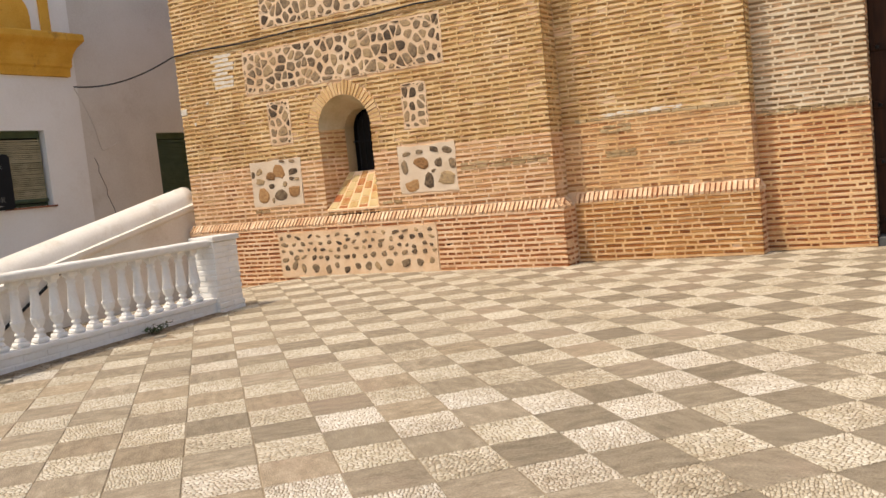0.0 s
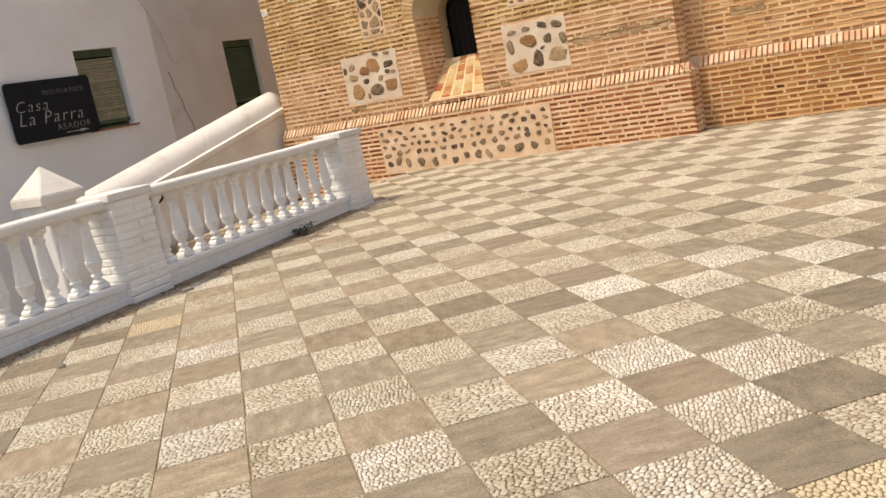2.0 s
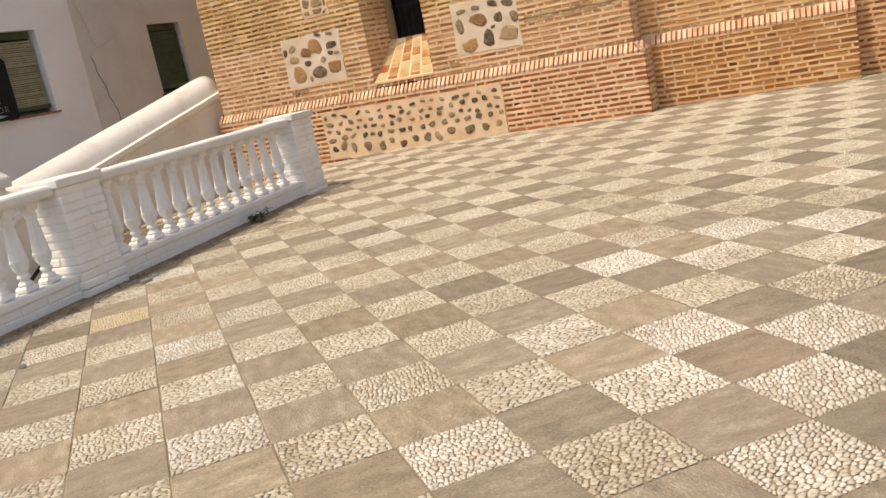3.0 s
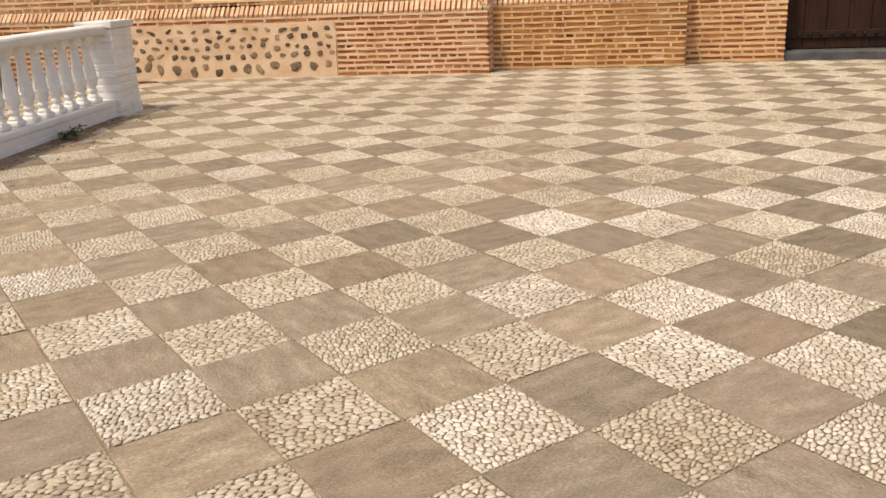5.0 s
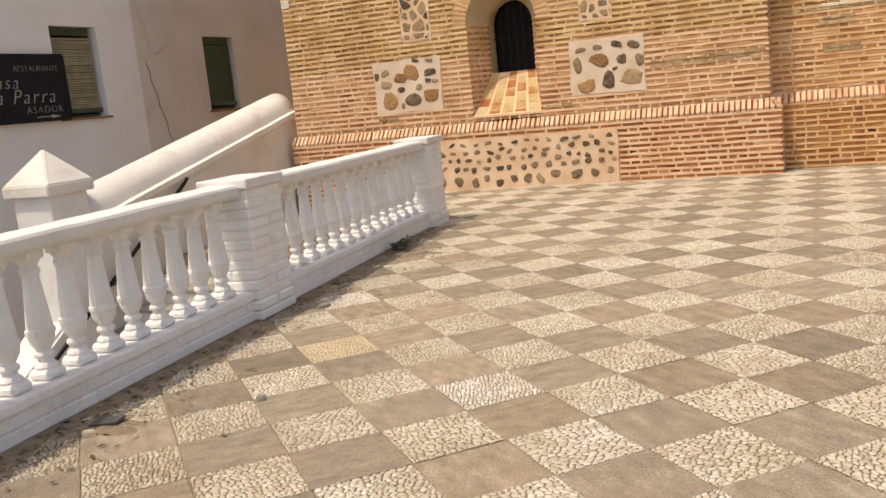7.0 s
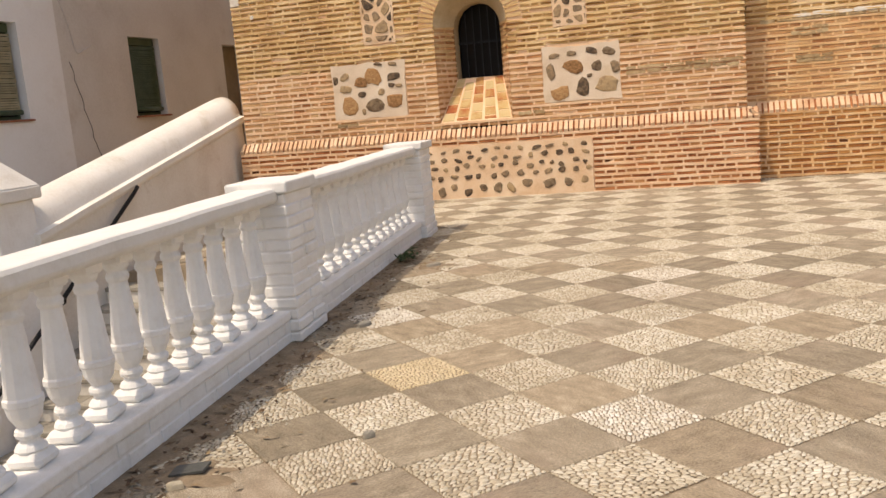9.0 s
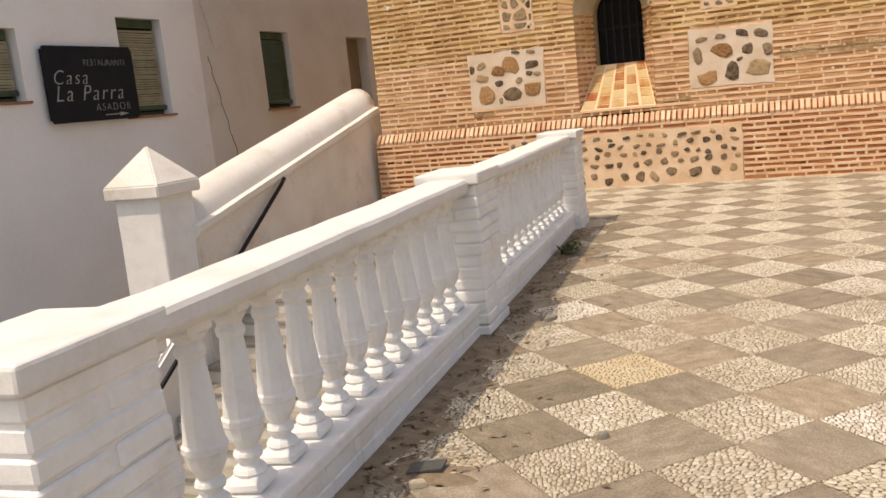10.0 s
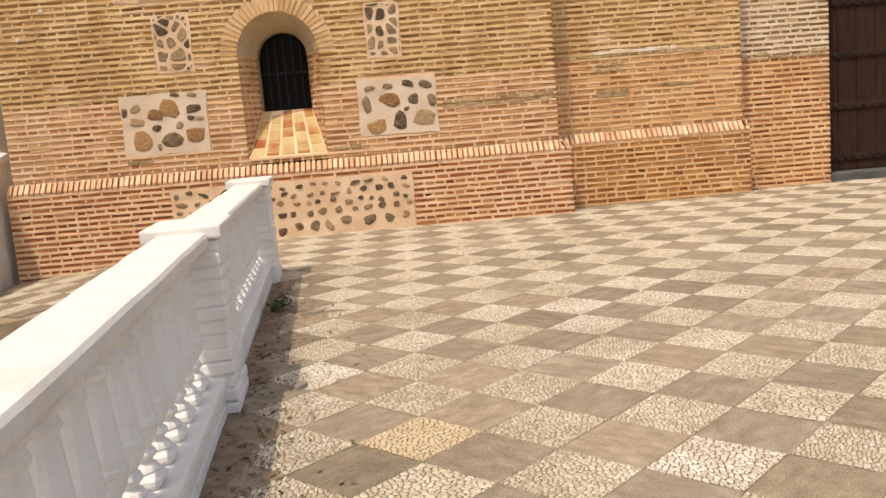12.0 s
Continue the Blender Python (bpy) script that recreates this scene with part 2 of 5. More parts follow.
M_GREEN = material("green_paint", [(0.035, 0.055, 0.03), (0.06, 0.085, 0.045), (0.09, 0.115, 0.065)], 0.55, 4, 50, 0.2)
M_SLAT = material("blind_slat", [(0.20, 0.17, 0.10), (0.30, 0.26, 0.16), (0.38, 0.33, 0.22)], 0.7, 6, 60, 0.2, 0.15, "island")
# near-black colour that stands in for the darkness of unlit rooms
M_DARK = material("shade_black_interior", [(0.012, 0.011, 0.01), (0.02, 0.018, 0.016)], 0.9, 3, 30, 0)
M_RECESS = material("recess_paint", [(0.16, 0.12, 0.085), (0.24, 0.19, 0.135), (0.31, 0.25, 0.18)], 0.85, 3, 40, 0.2)
M_IRON = material("black_iron", [(0.012, 0.012, 0.013), (0.03, 0.03, 0.032)], 0.5, 8, 90, 0.2, metal=0.6)
M_BOARD = material("black_board", [(0.006, 0.006, 0.007), (0.012, 0.012, 0.014)], 0.85, 4, 60, 0.15)
M_CHALK = material("chalk_paint", [(0.16, 0.16, 0.145), (0.42, 0.41, 0.38)], 0.9, 20, 120, 0)
M_TILE_RED = material("sill_tile", [(0.24, 0.09, 0.05), (0.34, 0.14, 0.08)], 0.7, 6, 60, 0.2)
M_GREY = material("grey_trim", [(0.24, 0.25, 0.26), (0.33, 0.34, 0.35)], 0.8, 4, 50, 0.2)
M_WOOD = material("door_wood", [(0.014, 0.005, 0.0025), (0.030, 0.011, 0.005), (0.055, 0.021, 0.009)], 0.85, 3, 50, 0.3, 0.12, "object", stretch=(6, 6, 0.8))
M_THRESH = material("threshold_stone", [(0.05, 0.05, 0.05), (0.09, 0.09, 0.088), (0.13, 0.13, 0.125)], 0.7, 5, 60, 0.4)
M_SILL = material("sill_brick", [(0.36, 0.10, 0.035), (0.44, 0.24, 0.09), (0.52, 0.36, 0.16), (0.56, 0.42, 0.22)], 0.85, 6, 60, 0.4, 0.45, "object")
M_STEP = material("step_stone", [(0.18, 0.16, 0.13), (0.30, 0.27, 0.22), (0.42, 0.38, 0.31)], 0.85, 4, 60, 0.4, 0.12, "object", stain=((0.12, 0.1, 0.08), 3, 0.56, 0.6))
M_ASPHALT = material("street", [(0.24, 0.22, 0.19), (0.32, 0.30, 0.265)], 0.9, 1, 60, 0.3)
M_DIRT = material("soil", [(0.15, 0.11, 0.07), (0.235, 0.175, 0.115), (0.33, 0.255, 0.175)], 0.95, 12, 90, 0.8)
M_LEAF = material("weed_leaf", [(0.03, 0.05, 0.018), (0.06, 0.085, 0.03)], 0.7, 9, 60, 0.1)
M_DRYLEAF = material("dry_leaf", [(0.05, 0.03, 0.018), (0.13, 0.08, 0.045), (0.30, 0.215, 0.12)], 0.85, 9, 60, 0.1, 0.25, "island")
M_SLATE = material("slate_piece", [(0.05, 0.05, 0.047), (0.11, 0.11, 0.10)], 0.6, 9, 60, 0.3)
M_CABLE = material("cable_black", [(0.015, 0.014, 0.014), (0.04, 0.036, 0.034)], 0.7, 9, 60, 0)
M_CABLE_WHITE = material("cable_painted", [(0.56, 0.51, 0.46), (0.68, 0.63, 0.58)], 0.8, 9, 60, 0)
M_ROOF = material("roof_tile", [(0.30, 0.13, 0.07), (0.42, 0.2, 0.11)], 0.85, 3, 40, 0.5)


# ---- mesh helpers ----
def from_lists(name, verts, faces, mat):
    me = bpy.data.meshes.new(name)
    me.from_pydata(verts, [], faces)
    me.validate()
    me.materials.append(mat)
    return me


def link(name, bm, mat, parent=None, smooth=False):
    me = bpy.data.meshes.new(name)
    bmesh.ops.recalc_face_normals(bm, faces=bm.faces[:])
    if smooth:
        for f in bm.faces:
            f.smooth = True
    bm.to_mesh(me)
    bm.free()
    me.materials.append(mat)
    ob = new(name, me)
    ob.parent = parent
    return ob


def part(name, bm, mat, parent, label="", smooth=False):
    ob = link(name, bm, mat, parent, smooth)
    if label:
        tagged(ob, label)
    return ob


def part_mesh(name, me, parent, m=None, label="", kind=""):
    ob = new(name, me)
    ob.parent = parent
    if m is not None:
        ob.matrix_basis = m
    return tagged(ob, label, kind=kind)


def thing(name, label, category, group="", kind="", at=None):
    ob = new(name)
    ob.empty_display_size = 0.1
    if at is not None:
        ob.matrix_basis = at
    return tagged(ob, label, category, group, kind)


def box(bm, x0, x1, y0, y1, z0, z1, bevel=0.0, seg=1):
    m = Matrix.Translation(((x0 + x1) / 2, (y0 + y1) / 2, (z0 + z1) / 2)) @ Matrix.Diagonal((abs(x1 - x0), abs(y1 - y0), abs(z1 - z0), 1))
    r = bmesh.ops.create_cube(bm, size=1, matrix=m)
    if bevel:
        edges = list({e for v in r["verts"] for e in v.link_edges})
        bmesh.ops.bevel(bm, geom=edges, offset=bevel, segments=seg, affect="EDGES", profile=0.5)
    return bm


def boxes(*rows, bevel=0.0):
    bm = bmesh.new()
    for r in rows:
        box(bm, *r, bevel=bevel)
    return bm


def prism(bm, pts, way):
    """A polygon of 3D points pushed out along way."""
    a = [bm.verts.new(p) for p in pts]
    b = [bm.verts.new(Vector(p) + Vector(way)) for p in pts]
    bm.faces.new(a)
    bm.faces.new(b[::-1])
    for i in range(len(a)):
        j = (i + 1) % len(a)
        bm.faces.new((a[i], b[i], b[j], a[j]))
    return bm


def tube(bm, pts, r, n=8):
    """A round bar along a line of points."""
    rings = []
    pts = [Vector(p) for p in pts]
    for i, p in enumerate(pts):
        d = (pts[min(i + 1, len(pts) - 1)] - pts[max(i - 1, 0)]).normalized()
        s = d.cross(Vector((0.13, 0.31, 0.94))).normalized()
        u = d.cross(s)
        rings.append([bm.verts.new(p + r * (math.cos(a) * s + math.sin(a) * u)) for a in (2 * math.pi * k / n for k in range(n))])
    for a, b in zip(rings, rings[1:]):
        for k in range(n):
            bm.faces.new((a[k], a[(k + 1) % n], b[(k + 1) % n], b[k]))
    bm.faces.new(rings[0][::-1])
    bm.faces.new(rings[-1])
    return bm


def rough_up(bm, amount, freq=3.0):
    for v in bm.verts:
        v.co += amount * noise.noise_vector(v.co * freq)
    return bm


def floor_z(x, y):
    """The plaza rises a little to the church and falls away on the stair landing."""
    z = 0.035 * min(1.0, max(0.0, (y + 7.0) / 7.0))
    if x < -4.3 and y > -3.6:
        z -= 0.105 * (-4.3 - x)
    return z


def clip(poly, nx, ny, c):
    """The part of a polygon on the side nx * x + ny * y <= c."""
    out = []
    for k in range(len(poly)):
        p, q = poly[k - 1], poly[k]
        a, b = nx * p[0] + ny * p[1] - c, nx * q[0] + ny * q[1] - c
        if (a <= 0) != (b <= 0):
            t = a / (a - b)
            out.append((p[0] + t * (q[0] - p[0]), p[1] + t * (q[1] - p[1])))
        if b <= 0:
            out.append(q)
    return out


# ---- brick walls ----
class Skin:
    """Bricks and mortar over one wall face. Local axes: u along the wall, d outwards, z up."""

    def __init__(self, wall, at, seed):
        self.wall, self.at, self.rng = wall, at, random.Random(seed)
        self.loose = {}
        self.singles = 0

    def put(self, mat, verts, faces):
        vs, fs = self.loose.setdefault(mat.name, (mat, [], []))[1:]
        k = len(vs)
        vs.extend(self.at @ Vector(v) for v in verts)
        fs.extend([tuple(k + i for i in f) for f in faces])

    def brick_shape(self, u0, u1, z0, z1, d):
        g = self.rng
        j = lambda a: g.uniform(-a, a)
        c = 0.005
        dz0, dz1 = j(0.004), j(0.004)
        back = [(u0 + j(.004), -0.03, z0 + dz0), (u1 + j(.004), -0.03, z0 + dz1), (u1 + j(.004), -0.03, z1 + dz1), (u0 + j(.004), -0.03, z1 + dz0)]
        front = [(u + (c if i in (0, 3) else -c) + j(.003), d + j(.003), z + (c if i < 2 else -c) + j(.002)) for i, (u, _, z) in enumerate(back)]
        return back + front, [(0, 1, 5, 4), (1, 2, 6, 5), (2, 3, 7, 6), (3, 0, 4, 7), (4, 5, 6, 7)]

    def brick(self, mat, u0, u1, z0, z1, d, single=None):
        v, f = self.brick_shape(u0, u1, z0, z1, d)
        if single is None or self.singles >= 290:
            self.put(mat, v, f)
        else:
            c = Vector(((u0 + u1) / 2, 0, (z0 + z1) / 2))
            me = from_lists("brick", [tuple(Vector(p) - c) for p in v], f, single)
            part_mesh("brick", me, self.wall, self.at @ Matrix.Translation(c))
            self.singles += 1

    def bed(self, mat, u0, u1, z0, z1, d):
        """A mortar bed with a ragged edge."""
        g = self.rng
        n = max(1, int((u1 - u0) / 0.11))
        vs, fs = [], []
        for i in range(n + 1):
            u = u0 + (u1 - u0) * i / n
            k_ = 1.5 if d > 0.005 else 1.1
            a, b, e = k_ * g.uniform(-.006, .006), k_ * g.uniform(-.006, .006), k_ * g.uniform(-.003, .004)
            vs += [(u, -0.03, z1 + b), (u, d + e, z1 + b - 0.003), (u, d + e, z0 + a + 0.003), (u, -0.03, z0 + a)]
            if i:
                k = 4 * i
                fs += [(k - 4 + q, k - 4 + q + 1, k + q + 1, k + q) for q in range(3)]
        self.put(mat, vs, fs)

    def courses(self, u0, u1, z0, z1, style, holes=(), pitch=0.0715, single=None):
        """Fill a rectangle with courses; holes give the spans (a, b) that a course at height z leaves out."""
        brick_mat, mortar_mat, bh, bd, md = style
        g = self.rng
        n = max(1, round((z1 - z0) / pitch))
        p = (z1 - z0) / n
        for k in range(n):
            za = z0 + k * p
            spans = [(u0, u1)]
            for h in holes:
                cut = h(za, za + p)
                if cut:
                    spans = [q for a, b in spans for q in ((a, min(b, cut[0])), (max(a, cut[1]), b)) if q[1] - q[0] > 0.02]
            for a, b in spans:
                self.bed(mortar_mat, a, b, za + bh, za + p, md)
                size = 0.27 if k % 2 else 0.135
                u = a - g.uniform(0, size * 0.7) if a == u0 and u0 != a else a
                while u < b - 0.012:
                    w = size * g.uniform(0.85, 1.12)
                    if g.random() < 0.12:
                        w = 0.405 - w if w > 0.2 else 0.27
                    e = min(b, u + w)
                    if b - e < 0.06:
                        e = b
                    if g.random() > 0.004:
                        # a few bricks set back and coloured dark, as shaded holes
                        hollow = g.random() < 0.007
                        self.brick(M_HOLE_SHADE if hollow else brick_mat, u, e - (0.014 if e < b else 0), za + 0.001, za + bh, bd + g.uniform(-.004, .003) - (.008 if hollow else 0), None if hollow else single)
                    if e < b:
                        zz = g.uniform(-.003, .003)
                        q = md - g.uniform(0, 0.004)
                        c = e - 0.007
                        w2 = g.uniform(0.005, 0.016)
                        self.put(mortar_mat, [(c - w2, -.03, za), (c + w2, -.03, za), (c + w2 + zz, -.03, za + bh), (c - w2 + zz, -.03, za + bh), (c - w2, q, za), (c + w2, q, za), (c + w2 + zz, q, za + bh), (c - w2 + zz, q, za + bh)],
                                 [(0, 1, 5, 4), (1, 2, 6, 5), (2, 3, 7, 6), (3, 0, 4, 7), (4, 5, 6, 7)])
                    u = e

    def soldiers(self, u0, u1, za, zb, back, skip=None):
        """A sloping row of bricks on edge that covers the set-back of the wall."""
        g = self.rng
        n = round((u1 - u0) / 0.068)
        p = (u1 - u0) / n
        self.put(M_BRICK_BASE, [(u0, -0.022, za - .02), (u1, -0.022, za - .02), (u1, -back - 0.012, zb - 0.016), (u0, -back - 0.012, zb - 0.016), (u0, -back - .05, za), (u1, -back - .05, za)], [(0, 1, 2, 3), (0, 4, 5, 1)])
        for k in range(n):
            a, b = u0 + k * p + 0.011 + g.uniform(-.004, .004), u0 + (k + 1) * p - 0.011 + g.uniform(-.004, .004)
            o, h = g.uniform(-.004, .006), g.uniform(-.005, .004)
            if g.random() < 0.02:
                o -= 0.02
            self.put(M_SOLDIER, [(a, .004 + o, za - .012 + h), (b, .004 + o, za - .012 + h), (b, .010 + o, za + .022 + h), (a, .010 + o, za + .022 + h), (b, -back, zb + h), (a, -back, zb + h), (a, -.05, za - .012 + h), (b, -.05, za - .012 + h)],
                     [(0, 1, 2, 3), (3, 2, 4, 5), (0, 3, 5, 6), (1, 7, 4, 2), (0, 6, 7, 1)])

    def finish(self):
        for mat, vs, fs in self.loose.values():
            name = "mortar" if "mortar" in mat.name else "brickwork"
            part_mesh(name, from_lists(name, [tuple(v) for v in vs], fs, mat), self.wall, kind="stuff")


def stone_mesh(rng, w, h, mat, depth=0.02):
    """A field stone: a rounded uneven polygon with a domed face. Local x, z in the wall, -y outwards."""
    n = 10
    ph = [rng.uniform(0, 6.28) for _ in range(3)]
    am = [rng.uniform(0.04, 0.15), rng.uniform(0.04, 0.13), rng.uniform(0.03, 0.09)]
    ring = []
    for k in range(n):
        a = 2 * math.pi * k / n
        r = 1 + sum(am[q] * math.sin((q + 2) * a + ph[q]) for q in range(3))
        s = (abs(math.cos(a)) ** 3 + abs(math.sin(a)) ** 3) ** (-1 / 3)
        ring.append((r * s * math.cos(a) * w / 2, r * s * math.sin(a) * h / 2))
    vs = [(x, 0.01, z) for x, z in ring] + [(x * 0.93, -depth * 0.5, z * 0.93) for x, z in ring]
    vs += [(x * 0.66, -depth * rng.uniform(.75, 1.05), z * 0.66) for x, z in ring] + [(0, -depth, 0)]
    fs = []
    for k in range(n):
        j = (k + 1) % n
        fs += [(k, j, n + j, n + k), (n + k, n + j, 2 * n + j, 2 * n + k), (2 * n + k, 2 * n + j, 3 * n)]
    return from_lists("stone", vs, fs, mat)


def packed_stones(wall, u0, u1, z0, z1, y, size, seed, drop=0.25, slope=0.0):
    """Angular field stones of mixed size, packed close."""
    g = random.Random(seed)
    pts = []
    nx, nz = max(2, round((u1 - u0) / size)), max(2, round((z1 - z0) / size))
    for i in range(-1, nx + 1):
        for k in range(-1, nz + 1):
            if g.random() > drop or not (0 <= i < nx and 0 <= k < nz):
                pts.append((u0 + (i + .5 + g.uniform(-.42, .42)) * (u1 - u0) / nx, z0 + (k + .5 + g.uniform(-.42, .42)) * (z1 - z0) / nz))
    e = 0.012
    for n, (u, z) in enumerate(pts):
        poly = [(u0 + e, z0 + e), (u1 - e, z0 + e), (u1 - e, z1 - e), (u0 + e, z1 - e)]
        for m, (p, q) in enumerate(pts):
            if m != n and abs(p - u) + abs(q - z) < size * 4:
                poly = clip(poly, p - u, q - z, (p * p + q * q - u * u - z * z) / 2)
                if len(poly) < 3:
                    break
        if len(poly) < 3:
            continue
        cx, cz = sum(p[0] for p in poly) / len(poly), sum(p[1] for p in poly) / len(poly)
        r = sum(math.hypot(p[0] - cx, p[1] - cz) for p in poly) / len(poly)
        if r < 0.022:
            continue
        f = 1 - min(.6 * r, g.uniform(.014, .040)) / r
        sh = []
        for k in range(len(poly)):
            p, q = poly[k], poly[(k + 1) % len(poly)]
            for w in (.2, .8):
                sh.append((f * ((p[0] - cx) * (1 - w) + (q[0] - cx) * w) + g.uniform(-.004, .004), f * ((p[1] - cz) * (1 - w) + (q[1] - cz) * w) + g.uniform(-.004, .004)))
        m, d = len(sh), g.uniform(.006, .014)
        vs = [(a, .01, b) for a, b in sh] + [(a * .97, -d * .4, b * .97) for a, b in sh] + [(a * .8, -d * g.uniform(.8, 1.1), b * .8) for a, b in sh] + [(0, -d, 0)]
        fs = []
        for k in range(m):
            j = (k + 1) % m
            fs += [(k, j, m + j, m + k), (m + k, m + j, 2 * m + j, 2 * m + k), (2 * m + k, 2 * m + j, 3 * m)]
        part_mesh("stone", from_lists("stone", vs, fs, M_STONE), wall, pose(cx, y - .006, cz + slope * ((cx - u0) / (u1 - u0)) * ((cz - z0) / (z1 - z0))))


def stone_panel(wall, u0, u1, z0, z1, y, mat, rows, seed, fill=0.72, slope=0.0):
    """A plastered panel with field stones set in uneven rows. rows: (height share, stones in it, fill)."""
    g = random.Random(seed)
    bm = bmesh.new()
    nx, nz = max(4, int((u1 - u0) / 0.12)), max(3, int((z1 - z0) / 0.12))
    grid = [[None] * (nz + 1) for _ in range(nx + 1)]
    for i in range(nx + 1):
        for k in range(nz + 1):
            e = (g.uniform(-.015, .015) if k in (0, nz) else 0, g.uniform(-.015, .015) if i in (0, nx) else 0)
            u = u0 + (u1 - u0) * i / nx
            grid[i][k] = bm.verts.new((u + e[1], y - 0.006 + g.uniform(-.004, .004), z0 + (z1 - z0 + slope * i / nx) * k / nz + e[0]))
    for i in range(nx):
        for k in range(nz):
            bm.faces.new((grid[i][k], grid[i + 1][k], grid[i + 1][k + 1], grid[i][k + 1]))
    edge = [grid[i][0] for i in range(nx + 1)] + [grid[nx][k] for k in range(1, nz + 1)] + [grid[i][nz] for i in range(nx - 1, -1, -1)] + [grid[0][k] for k in range(nz - 1, 0, -1)]
    back = [bm.verts.new((v.co.x, y + 0.05, v.co.z)) for v in edge]
    for i in range(len(edge)):
        j = (i + 1) % len(edge)
        bm.faces.new((edge[i], back[i], back[j], edge[j]))
    part("panel", bm, mat, wall)
    z = z0 + 0.02
    total = sum(r[0] for r in rows) or 1
    for share, count, fl in rows:
        h = (z1 - z0 - 0.04) * share / total
        cut = [g.uniform(0.72, 1.3) for _ in range(count)]
        s = (u1 - u0 - 0.04) / sum(cut)
        u = u0 + 0.02
        for c in cut:
            w = c * s
            cu, cz = u + w / 2 + g.uniform(-.16, .16) * w, z + h / 2 + g.uniform(-.24, .24) * h + slope * ((u - u0) / (u1 - u0)) * ((z - z0) / (z1 - z0))
            me = stone_mesh(g, w * fl * g.uniform(.72, 1.15), h * fl * g.uniform(.62, 1.15), M_STONE, 0.012)
            part_mesh("stone", me, wall, pose(cu, y - 0.006, cz, 0, g.uniform(-30, 30), 0))
            u += w
        z += h


BASE = (M_BRICK_BASE, M_MORTAR, 0.040, -0.004, 0.004)
BASE_DEEP = (M_BRICK_DEEP, M_MORTAR_ORANGE, 0.046, -0.002, 0.002)
PIER = (M_BRICK_BASE, M_MORTAR_ORANGE, 0.039, -0.004, 0.004)
MID = (M_BRICK_MID, M_MORTAR, 0.041, -0.003, 0.003)
MID_DEEP = (M_BRICK_MID, M_MORTAR_ORANGE, 0.042, -0.004, 0.003)
OCHRE = (M_BRICK_OCHRE, M_MORTAR_OCHRE, 0.039, -0.008, 0.006)
PALE = (M_BRICK_PALE, M_MORTAR_PALE, 0.038, -0.008, 0.006)
TOP = 5.6
LEDGE0, LEDGE1 = 0.835, 0.965
CX, HALF, SPRING = -3.53, 0.49, 2.315
IN_L, IN_R, IN_Y, IN_SPRING = -3.86, -3.22, 0.56, 2.29
SET = 0.09
GRILLE = 0.24
ZC = 1.86


